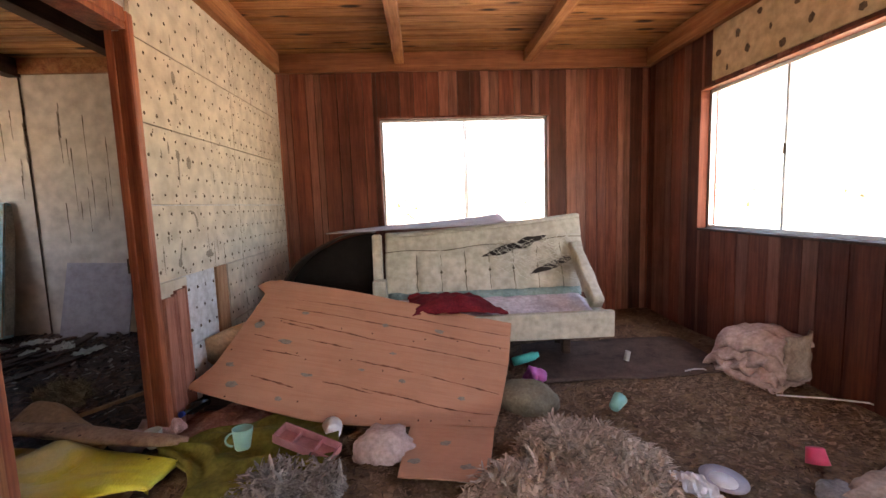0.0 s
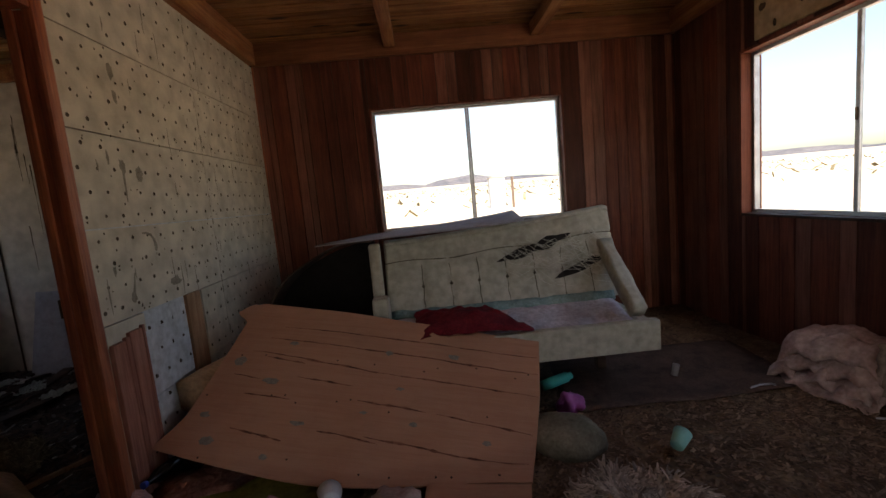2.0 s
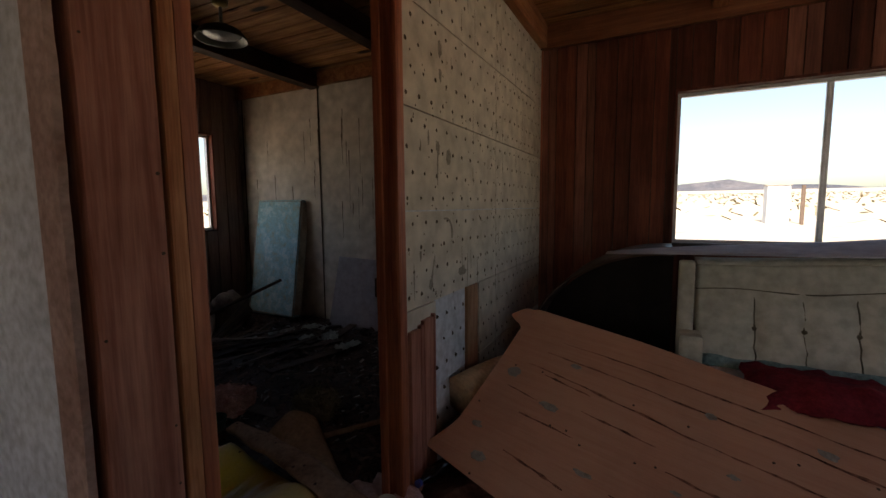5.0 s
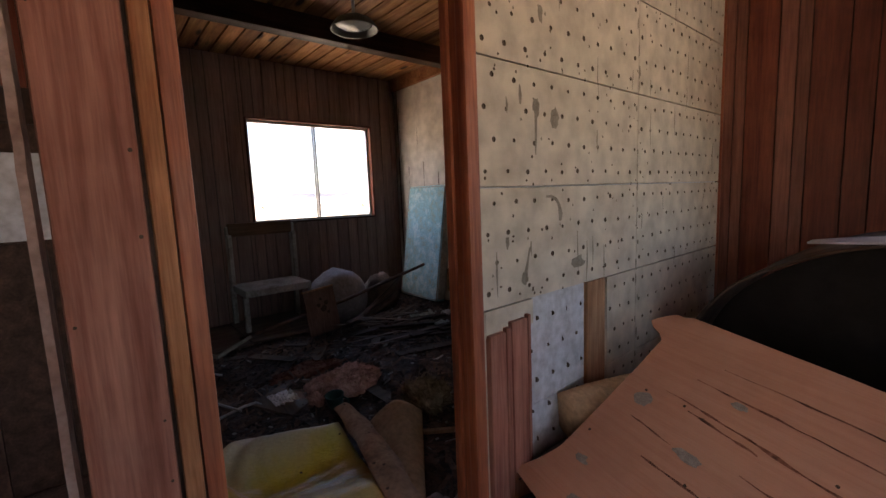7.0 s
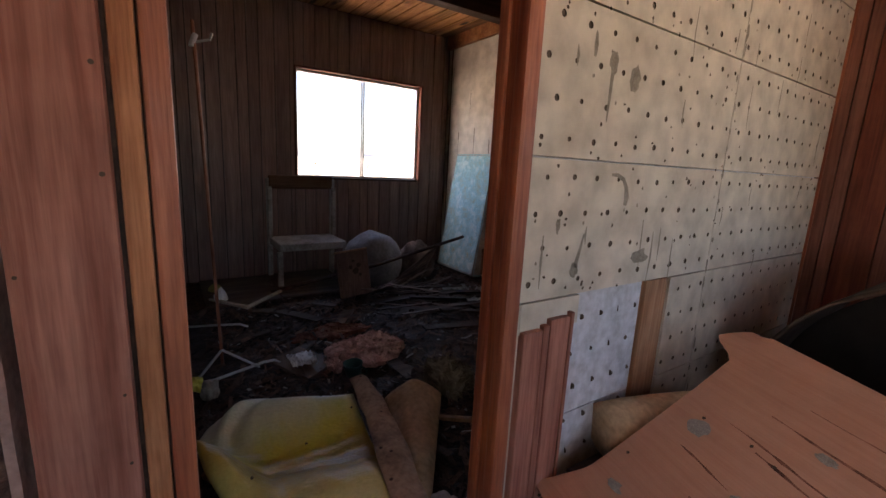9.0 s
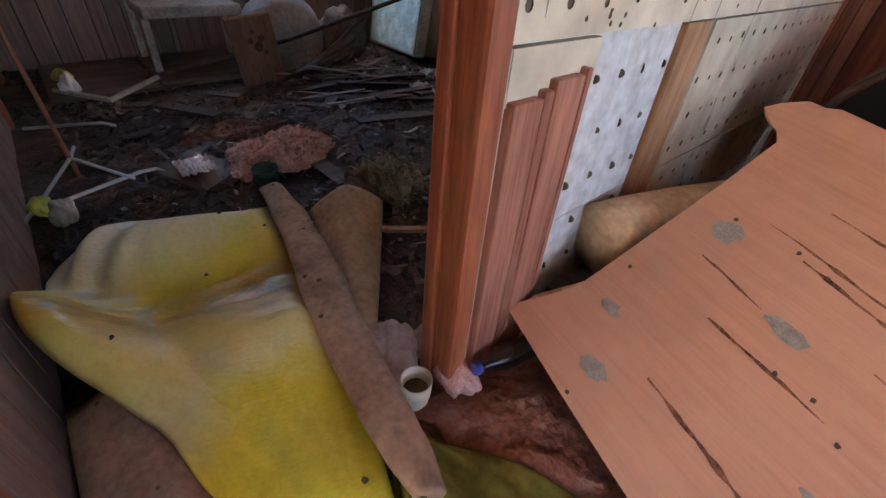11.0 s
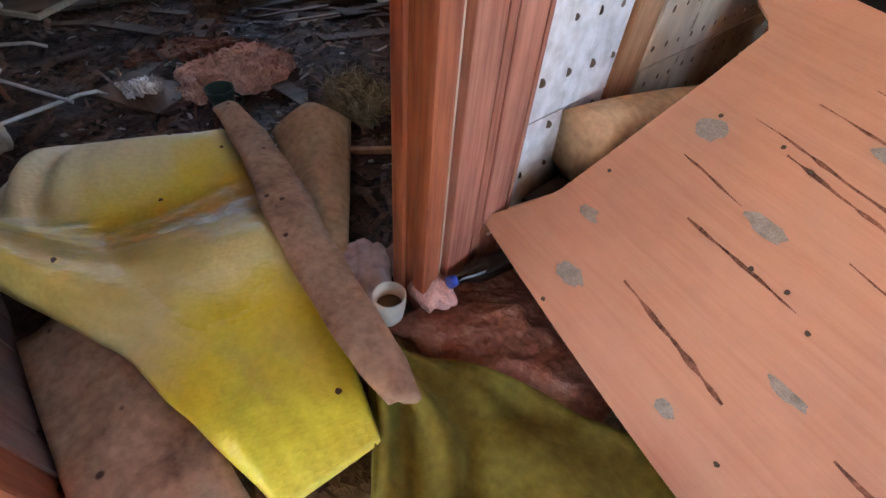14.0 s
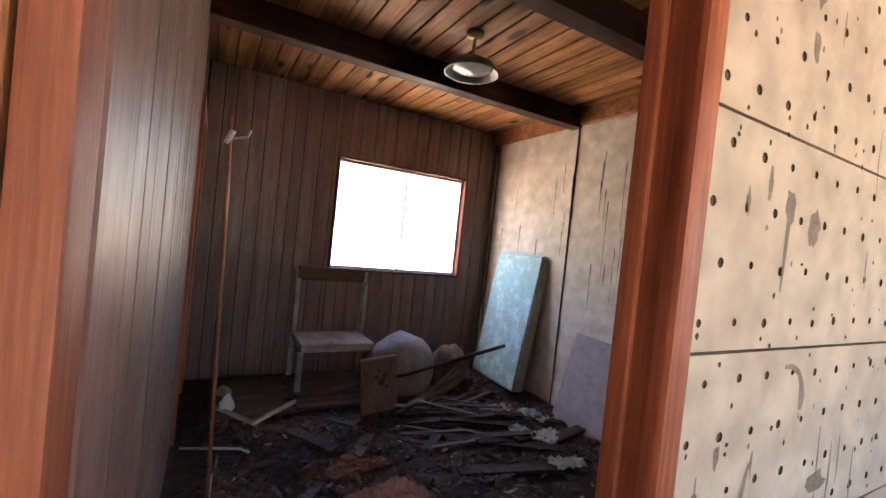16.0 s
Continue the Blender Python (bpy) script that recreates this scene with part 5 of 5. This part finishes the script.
stand = empty("metal_stand", pose(-2.88, 1.445, 0.0), "rusty metal stand with a tall copper rod", "stand")
bm = bmesh.new()
tube(bm, (0, 0, 0.06), (-0.02, -0.05, 1.84), 0.0085)
part("rod", bm, COPPER, stand, "tall copper-brown rod")
bm = bmesh.new()
path_tube(bm, [(-0.02, -0.05, 1.74), (0.0, 0.02, 1.76), (0.01, 0.03, 1.79)], 0.006)
tube(bm, (-0.02, -0.06, 1.72), (-0.02, -0.04, 1.78), 0.014)
part("clamp", bm, CHROME, stand)
for a, bb in (((0.0, 0, 0.14), (0.22, -0.17, 0.05)), ((0, 0, 0.14), (0.14, 0.17, 0.06)), ((0, 0, 0.14), (-0.35, 0.02, 0.05))):
    bm = bmesh.new()
    tube(bm, a, bb, 0.007)
    part("brace", bm, ALU, stand)
bm = bmesh.new()
path_tube(bm, [(0.28, -0.2, 0.05), (0.22, -0.17, 0.055), (0.10, 0.2, 0.065), (0.09, 0.26, 0.06), (0.12, 0.29, 0.045)], 0.008)
part("foot", bm, CHROME, stand, "bright chrome foot")
bm = bmesh.new()
path_tube(bm, [(-0.7, -0.14, 0.05), (-0.62, 0.05, 0.06), (-0.58, 0.17, 0.06), (-0.56, 0.22, 0.04)], 0.008)
part("foot", bm, CHROME, stand, "bright chrome foot")
tagged(lump("rag", plain("yellow_tape", (0.50, 0.50, 0.07), 0.5), stand, (0.12, 0.07, 0.05), (0.19, -0.14, 0.04), 51, 0.3, label="yellow tape wrapped round the foot"))
tagged(part("frame_piece", boxes((-0.2, 0.2, -0.012, 0.012, 0, 0.02), (0.176, 0.2, 0.012, 0.36, 0, 0.02)), CREAMSIDE, None, m=pose(-3.9, 1.6, 0.07, 6, 0, 35)), "broken cream picture frame on the muck", "frame")
tagged(lump("box", plain("printed_carton", (0.5, 0.47, 0.2), 0.6, 0, 0.4), None, (0.16, 0.10, 0.09), (0, 0, 0), 61, 0.2, m=pose(-4.35, 1.55, 0.03)), "crushed yellow and white carton in the corner", "carton")
tagged(lump("paper", WHITEPL, None, (0.12, 0.1, 0.12), (0, 0, 0), 63, 0.4, m=pose(-4.05, 1.56, 0.03)), "crumpled white paper on the muck", "paper")


def tuft(name, mat, c, size, n, seed, label, category, length=0.05, strand=False):
    """A torn clump: a lumpy core in several lobes, with short wisps or long tangled strands."""
    r = random.Random(seed)
    th = empty(name, pose(*c), label, category)
    bm = bmesh.new()
    bmesh.ops.create_icosphere(bm, subdivisions=5, radius=1.0)
    for v in bm.verts:
        d = 1 + 0.45 * fractal(v.co.x, v.co.y, v.co.z + seed * 3.1, 1.5, 3) + 0.16 * fractal(v.co.x, v.co.y, v.co.z + seed, 7.0, 4)
        v.co *= d
        v.co = Vector((v.co.x * size[0] / 2, v.co.y * size[1] / 2, max(v.co.z, -0.3) * size[2] / 1.3 + 0.3 * size[2] / 1.3))
    lobes = [v.co.copy() for v in bm.verts if v.co.z > 0.012]
    part("core", bm, mat, th, smooth=True)
    bm = bmesh.new()
    for _ in range(n):
        p = r.choice(lobes) + Vector((r.uniform(-1, 1), r.uniform(-1, 1), r.uniform(-0.5, 1))) * 0.006
        d = Vector((r.uniform(-1, 1), r.uniform(-1, 1), r.uniform(-0.35, 0.6))).normalized()
        side = d.orthogonal().normalized() * (0.0016 if strand else r.uniform(0.002, 0.006))
        l = length * r.uniform(0.4, 1.1)
        bend = p + d * l * 0.5 + Vector((0, 0, l * r.uniform(-0.1, 0.2)))
        end = p + d * l + Vector((0, 0, -l * r.uniform(0.0, 0.3)))
        a = [bm.verts.new(q) for q in (p - side, p + side, bend + side, bend - side, end)]
        bm.faces.new((a[0], a[1], a[2], a[3]))
        bm.faces.new((a[3], a[2], a[4]))
    tagged(part("fibre_fringe", bm, mat, th, "ragged torn fibres"), kind="stuff")
    return th


tuft("insulation_clump", PINKFIB, (-2.68, 2.24, 0.02), (0.27, 0.46, 0.11), 1800, 3, "torn clump of pink fibreglass insulation", "insulation", 0.02)
tuft("insulation_clump", PINKFIB, (-2.62, 2.0, 0.02), (0.14, 0.10, 0.05), 90, 5, "small torn clump of pink insulation", "insulation", 0.03)
tuft("insulation_clump", FIBRE, (-3.12, 2.15, 0.02), (0.22, 0.5, 0.03), 500, 8, "flattened dirty pink insulation batt", "insulation", 0.02)
tuft("nest", rough_stuff("dry_grass", [(0.3, (0.16, 0.115, 0.07)), (0.7, (0.42, 0.34, 0.23))], 20, island=True), (-2.10, 2.46, 0.03), (0.24, 0.22, 0.14), 900, 12, "matted nest of dry grass on the muck", "nest", 0.09, True)
cup("cup", pose(-2.46, 2.057, 0.035, 6, 0, 40), 0.05, 0.075, plain("dark_green_enamel", (0.012, 0.06, 0.045), 0.3), "dark green cup standing on the muck", "cup", True)
FOIL = plain("crumpled_foil", (0.7, 0.72, 0.76), 0.2, 0.95, 0.1)
bm = bmesh.new()
sheet(bm, 22, 18, lambda u, v: (-2.79 + 0.16 * u, 1.77 + 0.14 * v, 0.075 + 0.02 * fractal(u * 8, v * 8, 1, 1.3, 3)), 0.002)
tagged(part("foil", bm, FOIL), "crumpled shiny foil on a board", "foil")
tagged(part("board", boxes((-0.15, 0.15, -0.11, 0.11, 0, 0.016), bevel=0.003), BROWNSHEET, None, m=pose(-2.72, 1.85, 0.035, 3, 4, 30)), "dark brown board scrap under the foil", "board")
tagged(lump("rag", CREAMSIDE, None, (0.12, 0.09, 0.07), (0, 0, 0), 71, 0.35, m=pose(-2.62, 1.36, 0.02)), "pale feathery scrap near the stand", "scrap")

PLASTIC = plain("dirty_pale_plastic", (0.48, 0.49, 0.47), 0.35, 0, 0.5)


def film_scrap(x, y, a, w, d, seed):
    bm = bmesh.new()
    sheet(bm, 22, 16, lambda u, v: (w * (u - 0.5) * (1 + 0.3 * nz(v * 4, seed)), d * (v - 0.5) * (1 + 0.35 * nz(u * 4, seed + 3)), 0.025 + 0.045 * abs(fractal(u * 3, v * 3, seed, 1.4, 4))), 0.0015)
    tagged(part("plastic_scrap", bm, PLASTIC, None, m=pose(x, y, 0.02, 0, 0, a)), "crumpled pale plastic film on the black muck", "plastic scrap", "plastic scraps")


for k, (x, y, a) in enumerate(((-3.40, 3.80, 20), (-3.62, 3.55, 70), (-3.05, 3.65, 130), (-3.15, 3.52, 30), (-2.72, 3.5, 80))):
    film_scrap(x, y, a, 0.24, 0.13, 80 + k)
tagged(part("board", boxes((-0.012, 0.012, -0.24, 0.24, 0, 0.02), bevel=0.003), STUD, None, m=pose(-1.72, 2.42, 0.05, 3, 0, -40)), "thin pale stick lying on the muck near the jamb", "stick")

# slats, boards and veneer strips in the rubble
rr = random.Random(17)
PALEVEN = wood("pale_veneer", (0.10, 0.062, 0.048), (0.34, 0.235, 0.19), "y", vary=0.5)
STRIPB = boxes((-0.5, 0.5, -0.5, 0.5, -0.5, 0.5))
strip_me = bpy.data.meshes.new("slat")
STRIPB.to_mesh(strip_me)
STRIPB.free()
strip_me.materials.append(PALEVEN)
dark_me = strip_me.copy()
dark_me.materials[0] = DARKWOOD
brown_me = strip_me.copy()
brown_me.materials[0] = GREYWOOD


def scrap(me, x, y, l, w, h, yaw, tilt=0.0, label="", lift=0.0):
    ob = new("slat", me)
    z = bed_floor_z(x, y) + h / 2 + lift + abs(math.sin(radians(tilt))) * l / 2
    ob.matrix_basis = pose(x, y, z, 0, tilt, yaw) @ Matrix.Diagonal((l, w, h, 1))
    return tagged(ob, label, "slat", "wood scraps in the bedroom")


for k in range(11):
    scrap(strip_me, -3.75 + rr.uniform(-0.15, 0.2), 2.95 + 0.06 * k * 0.7, rr.uniform(0.35, 0.7), rr.uniform(0.02, 0.045), 0.006, rr.uniform(60, 115), rr.uniform(-14, 14), "split pale veneer strip on the rubble", 0.02 * (k % 4))
for k in range(8):
    scrap(strip_me, rr.uniform(-3.55, -3.0), rr.uniform(2.6, 3.4), rr.uniform(0.2, 0.5), rr.uniform(0.02, 0.05), 0.008, rr.uniform(50, 120), rr.uniform(-6, 6), "split pale veneer strip on the rubble", 0.01 * (k % 3))
for k in range(12):
    scrap(dark_me, rr.uniform(-3.6, -2.7), rr.uniform(2.7, 3.9), rr.uniform(0.4, 0.9), rr.uniform(0.04, 0.09), 0.02, rr.uniform(40, 110), rr.uniform(-5, 5), "wet black board lying in the muck", 0.01)
for k in range(16):
    scrap(brown_me, rr.uniform(-4.6, -1.6), rr.uniform(1.5, 4.0), rr.uniform(0.1, 0.45), rr.uniform(0.03, 0.10), 0.01, rr.uniform(0, 180), rr.uniform(-8, 8), "weathered brown wood scrap in the muck")
tagged(part("floor_sheet", boxes((-4.7, -3.9, 1.45, 2.0, 0.05, 0.07), (-4.75, -3.95, 2.02, 2.65, 0.045, 0.066), bevel=0.002), GREYWOOD), "dirty brown sheet of boards under the chair", "boards")

for k in range(9):
    bm = bmesh.new()
    t0 = k / 8
    sheet(bm, 14, 1, lambda u, v: (-3.72 - 0.42 * u + 0.10 * t0 + 0.03 * (v - 0.5), 2.72 + (0.95 - 0.25 * t0) * u + 0.02 * v, 0.07 + 0.02 * k * (1 - u) * 0.3 + (0.36 - 0.36 * t0) * u ** 1.6 * (1.25 - 0.35 * u) + 0.05 * (v - 0.5)), 0.004)
    tagged(part("veneer_strip", bm, PALEVEN, smooth=True), "long curled strip of split veneer fanned beside the tub", "veneer strip", "veneer strips beside the tub")
tagged(lump("crumpled_cloth", rough_stuff("dusty_brown_cloth", [(0.3, (0.12, 0.085, 0.07)), (0.7, (0.32, 0.25, 0.22))], 6), None, (0.36, 0.44, 0.40), (0, 0, 0), 37, 0.3, m=pose(-4.32, 3.48, 0.0, 0, 0, 10)), "dusty brown cloth heap slumped against the tub", "cloth")
# small litter: uncountable
def litter(name, n, area, fz, mat, seed, size, label, cat="litter", up=0.6):
    r = random.Random(seed)
    bm = bmesh.new()
    for _ in range(n):
        x, y = r.uniform(area[0], area[1]), r.uniform(area[2], area[3])
        if nz(x, y, seed, 2.2) < r.uniform(-0.6, 0.4):
            continue
        z = fz(x, y) + 0.002
        l, w = size * r.uniform(0.5, 1.6), size * r.uniform(0.15, 0.6)
        a, t = r.uniform(0, math.tau), r.uniform(-up, up)
        d = Vector((math.cos(a), math.sin(a), 0))
        s = Vector((-math.sin(a), math.cos(a), t * 0.5)) * w
        p = Vector((x, y, z + abs(t) * l * 0.5))
        e = Vector((0, 0, t * l))
        k = Vector((0, 0, r.uniform(0.1, 0.4) * w))
        bm.faces.new([bm.verts.new(q) for q in (p - d * l - s - e * 0.5, p + d * l - s + e * 0.5, p + d * l + s + e * 0.5 + k, p - d * l + s - e * 0.5 + k)])
    return tagged(part(name, bm, mat), label, cat, kind="stuff")


litter("straw", 42000, (-1.1, 2.54, 0.3, 4.15), main_floor_z, STRAWBIT, 1, 0.012, "loose straw and dung scattered on the floor", "straw")
litter("straw", 14000, (0.4, 2.5, 1.0, 2.9), main_floor_z, rough_stuff("pale_straw", [(0.3, (0.14, 0.088, 0.06)), (0.7, (0.36, 0.25, 0.17))], 15, island=True), 2, 0.012, "coarse pale straw trodden into the floor", "straw", 0.9)
litter("muck_crumbs", 16000, (-4.8, -1.25, 1.27, 4.15), bed_floor_z, rough_stuff("black_crumbs", [(0.3, (0.016, 0.010, 0.008)), (0.7, (0.10, 0.062, 0.047))], 15, 0.6, island=True), 3, 0.016, "black rotted crumbs over the bedroom floor", "litter", 1.0)
litter("muck_flakes", 6500, (-4.7, -1.5, 1.4, 4.1), bed_floor_z, rough_stuff("brown_flakes", [(0.3, (0.045, 0.026, 0.018)), (0.7, (0.26, 0.16, 0.12))], 15, 0.7, island=True), 4, 0.03, "brown flakes of rotted board over the bedroom floor", "litter", 0.8)
litter("pale_flakes", 900, (-4.6, -1.5, 1.5, 4.1), bed_floor_z, rough_stuff("pale_flakes", [(0.3, (0.25, 0.22, 0.21)), (0.7, (0.5, 0.47, 0.46))], 15, 0.7, island=True), 6, 0.018, "pale paper flakes over the bedroom floor", "litter", 0.8)

# ---- ceiling lamp ----
lamp = empty("ceiling_lamp", pose(-3.07, 2.68, ZC), "dusty metal dish ceiling lamp, unlit", "lamp")
bm = bmesh.new()
lathe(bm, [(0.001, 0), (0.055, -0.002), (0.05, -0.03), (0.02, -0.045), (0.001, -0.045)], 24)
part("canopy", bm, plain("brass_canopy", (0.35, 0.24, 0.10), 0.35, 0.8), lamp, "brass ceiling canopy", smooth=True)
bm = bmesh.new()
tube(bm, (0, 0, -0.045), (0, 0, -0.16), 0.011)
part("stem", bm, CHROME, lamp)
bm = bmesh.new()
lathe(bm, [(0.02, -0.15), (0.06, -0.165), (0.13, -0.2), (0.165, -0.245), (0.17, -0.26), (0.162, -0.258), (0.12, -0.21), (0.05, -0.18), (0.001, -0.175)], 36)
part("shade", bm, plain("dusty_metal_shade", (0.20, 0.19, 0.17), 0.35, 0.6), lamp, "grey dished metal shade", smooth=True)
bm = bmesh.new()
lathe(bm, [(0.001, -0.255), (0.05, -0.25), (0.11, -0.235), (0.135, -0.222), (0.11, -0.218), (0.001, -0.216)], 30)
part("diffuser", bm, plain("grey_glass_diffuser", (0.5, 0.5, 0.48), 0.12), lamp, "glossy glass bowl", smooth=True)

# ---- glue drips and stains on the lath, spots over the window ----
def drip(thing, name, pts, widths, x, mat):
    """A run of glue down the wall: points (y, z) with half widths."""
    bm = bmesh.new()
    a = []
    for k, ((y, z), w) in enumerate(zip(pts, widths)):
        y2, z2 = pts[min(k + 1, len(pts) - 1)]
        y1, z1 = pts[max(k - 1, 0)]
        d = Vector((y2 - y1, z2 - z1)).normalized()
        a.append((bm.verts.new((x, y + d.y * w, z - d.x * w)), bm.verts.new((x, y - d.y * w, z + d.x * w))))
    for p, q in zip(a, a[1:]):
        bm.faces.new((p[0], q[0], q[1], p[1]))
    return part(name, bm, mat, thing)


XS = XW + 0.0012
hook = [(2.385, 1.21), (2.415, 1.21), (2.447, 1.197), (2.466, 1.172), (2.474, 1.14), (2.47, 1.115)]
drip(wall_p, "glue_drip", hook, (0.004, 0.006, 0.007, 0.009, 0.013, 0.008), XS, STAIN)
oval(wall_p, "glue_blob", STAIN, (XS, 2.330, 1.526), (0, 1, 0), (0, 0, 1), 0.02, 0.032, 1)
oval(wall_p, "glue_blob", STAIN, (XS, 2.441, 1.500), (0, 1, 0), (0, 0, 1), 0.024, 0.036, 2)
drip(wall_p, "glue_drip", [(2.330, 1.50), (2.328, 1.42), (2.326, 1.36)], (0.008, 0.006, 0.003), XS, STAIN)
oval(wall_p, "glue_blob", STAIN, (XS, 2.585, 0.934), (0, 1, 0), (0, 0, 1), 0.045, 0.026, 3)
oval(wall_p, "glue_blob", STAIN, (XS, 2.258, 0.920), (0, 1, 0), (0, 0, 1), 0.022, 0.022, 4)
drip(wall_p, "glue_drip", [(2.258, 0.93), (2.274, 0.985), (2.284, 1.03)], (0.01, 0.006, 0.003), XS, STAIN)
oval(wall_p, "glue_blob", STAIN, (XS, 2.166, 1.06), (0, 1, 0), (0, 0, 1), 0.009, 0.024, 5)
oval(wall_p, "glue_blob", STAIN, (XS, 2.245, 1.56), (0, 1, 0), (0, 0, 1), 0.008, 0.03, 6)
oval(wall_p, "glue_blob", STAIN, (XS, 2.36, 1.96), (0, 1, 0), (0, 0, 1), 0.02, 0.035, 7)
oval(wall_p, "glue_blob", STAIN, (XS, 2.36, 1.85), (0, 1, 0), (0, 0, 1), 0.014, 0.03, 8)
rg = random.Random(23)
for k in range(34):
    y, z = rg.uniform(2.06, 4.1), rg.uniform(0.9, 2.45)
    l = rg.uniform(0.05, 0.2)
    drip(wall_p, "glue_drip", [(y, z), (y + rg.uniform(-0.006, 0.006), z - l / 2), (y + rg.uniform(-0.01, 0.01), z - l)], (0.002, rg.uniform(0.003, 0.006), 0.001), XS, STAIN)
for k in range(60):
    y, z = rg.uniform(2.06, 4.1), rg.choice((0.86, 1.27, 1.64, 1.68, 2.05, 1.23)) + rg.uniform(-0.02, 0.02)
    oval(wall_p, "nail_hole", HOLE, (XS, y, z), (0, 1, 0), (0, 0, 1), 0.005, 0.005, k)
for k in range(90):
    y, z = rg.uniform(2.05, 3.2), rg.uniform(0.87, 2.0)
    oval(wall_p, "nail_hole", HOLE if k % 3 else STAIN, (XS, y, z), (0, 1, 0), (0, 0, 1), rg.uniform(0.003, 0.006), rg.uniform(0.003, 0.007), k)
for k in range(26):
    z = 0.15 + k * 0.09 + rg.uniform(-0.02, 0.02)
    oval(wall_p, "glue_blob", STAIN, (XS, 3.09 + rg.uniform(-0.02, 0.02), z), (0, 1, 0), (0, 0, 1), rg.uniform(0.004, 0.01), rg.uniform(0.01, 0.03), k)
DARKSPOT = rough_stuff("dark_glue_spot", [(0.3, (0.06, 0.04, 0.025)), (0.7, (0.14, 0.09, 0.06))], 30)
for k in range(22):
    y, z = 1.0 + 2.2 * (k + 0.5) / 22, 2.17 + 0.28 * ((k * 7) % 5) / 4
    oval(strip, "glue_spot", DARKSPOT, (XE - 0.0212, y, z), (0, 1, 0), (0, 0, 1), rg.uniform(0.012, 0.03), rg.uniform(0.018, 0.036), k)
# water streaks on the bedroom wall
for k in range(40):
    x = -4.8 + 3.2 * rg.random() if k % 3 else -3.62 + rg.choice((0.0, 0.01, 0.3, 0.55)) + rg.uniform(-0.02, 0.02)
    z = rg.uniform(1.3, 2.4)
    l = rg.uniform(0.1, 0.7)
    bm = bmesh.new()
    a = []
    for j in range(9):
        t = j / 8
        w = rg.uniform(0.001, 0.007) * (1 - 0.6 * t)
        xx = x + 0.008 * nz(t * 5, k)
        a.append((bm.verts.new((xx - w, YN + 0.0185, z - l * t)), bm.verts.new((xx + w, YN + 0.0185, z - l * t))))
    for p, q in zip(a, a[1:]):
        bm.faces.new((p[0], q[0], q[1], p[1]))
    part("water_streak", bm, DARKSPOT, wall_bn)
for x in (-4.82, -3.62, -2.42):
    part("batten", boxes((x - 0.004, x + 0.004, YN + 0.008, YN + 0.0195, 0.0, 2.56)), DARKSPOT, wall_bn, "dark joint between wallboards")

# ---- outside ----
bm = bmesh.new()
n = 160
for ring in range(2):
    prev = None
    dist = 2600 if ring == 0 else 3600
    for i in range(n + 1):
        a = i * math.tau / n
        base = ground_height(dist * math.cos(a), dist * math.sin(a))
        h = base + 6 + 50 * max(0, fractal(math.cos(a) * 4, math.sin(a) * 4, ring * 5, 1, 4) + 0.2) * (1 + ring * 0.5)
        cur = [bm.verts.new((dist * math.cos(a), dist * math.sin(a), base - 8)), bm.verts.new((dist * 1.05 * math.cos(a), dist * 1.05 * math.sin(a), h))]
        if prev:
            bm.faces.new((prev[0], cur[0], cur[1], prev[1]))
        prev = cur
tagged(part("hills_backdrop", bm, HILL, smooth=True), "low blue-grey desert hills on the horizon", "hills", kind="structure")
litter("desert_scrub", 9000, (-90, 90, 22, 190), ground_height, rough_stuff("dry_scrub", [(0.3, (0.14, 0.11, 0.06)), (0.7, (0.30, 0.25, 0.16))], 2, island=True), 9, 0.22, "low dry scrub scattered over the desert", "scrub", 1.4)
tank = empty("water_tank", pose(4.4, 24.6, ground_height(4.4, 24.6) - 0.02), "white block shed far out on the desert", "shed")
part("body", boxes((-0.42, 0.42, -0.42, 0.42, 0, 1.7), bevel=0.04), WHITEBOARD, tank)
part("roof", boxes((-0.46, 0.46, -0.46, 0.46, 1.704, 1.75)), STUCCO, tank)
tagged(part("fence_post", boxes((-0.065, 0.065, -0.065, 0.065, -0.02, 1.7), bevel=0.01), GREYWOOD, None, m=pose(5.2, 24.0, ground_height(5.2, 24.0))), "weathered fence post on the desert", "post")
ro = random.Random(31)
for k in range(26):
    ob = new("plank", brown_me)
    x, y = ro.uniform(-3, 7), ro.uniform(9, 15)
    ob.matrix_basis = pose(x, y, ground_height(x, y) + 0.05 + ro.uniform(0.02, 0.22), ro.uniform(-3, 3), ro.uniform(-5, 5), ro.uniform(-30, 30)) @ Matrix.Diagonal((ro.uniform(1.2, 3.2), ro.uniform(0.12, 0.3), 0.04, 1))
    tagged(ob, "weathered plank in a collapsed pile outside", "plank", "collapsed planks outside")
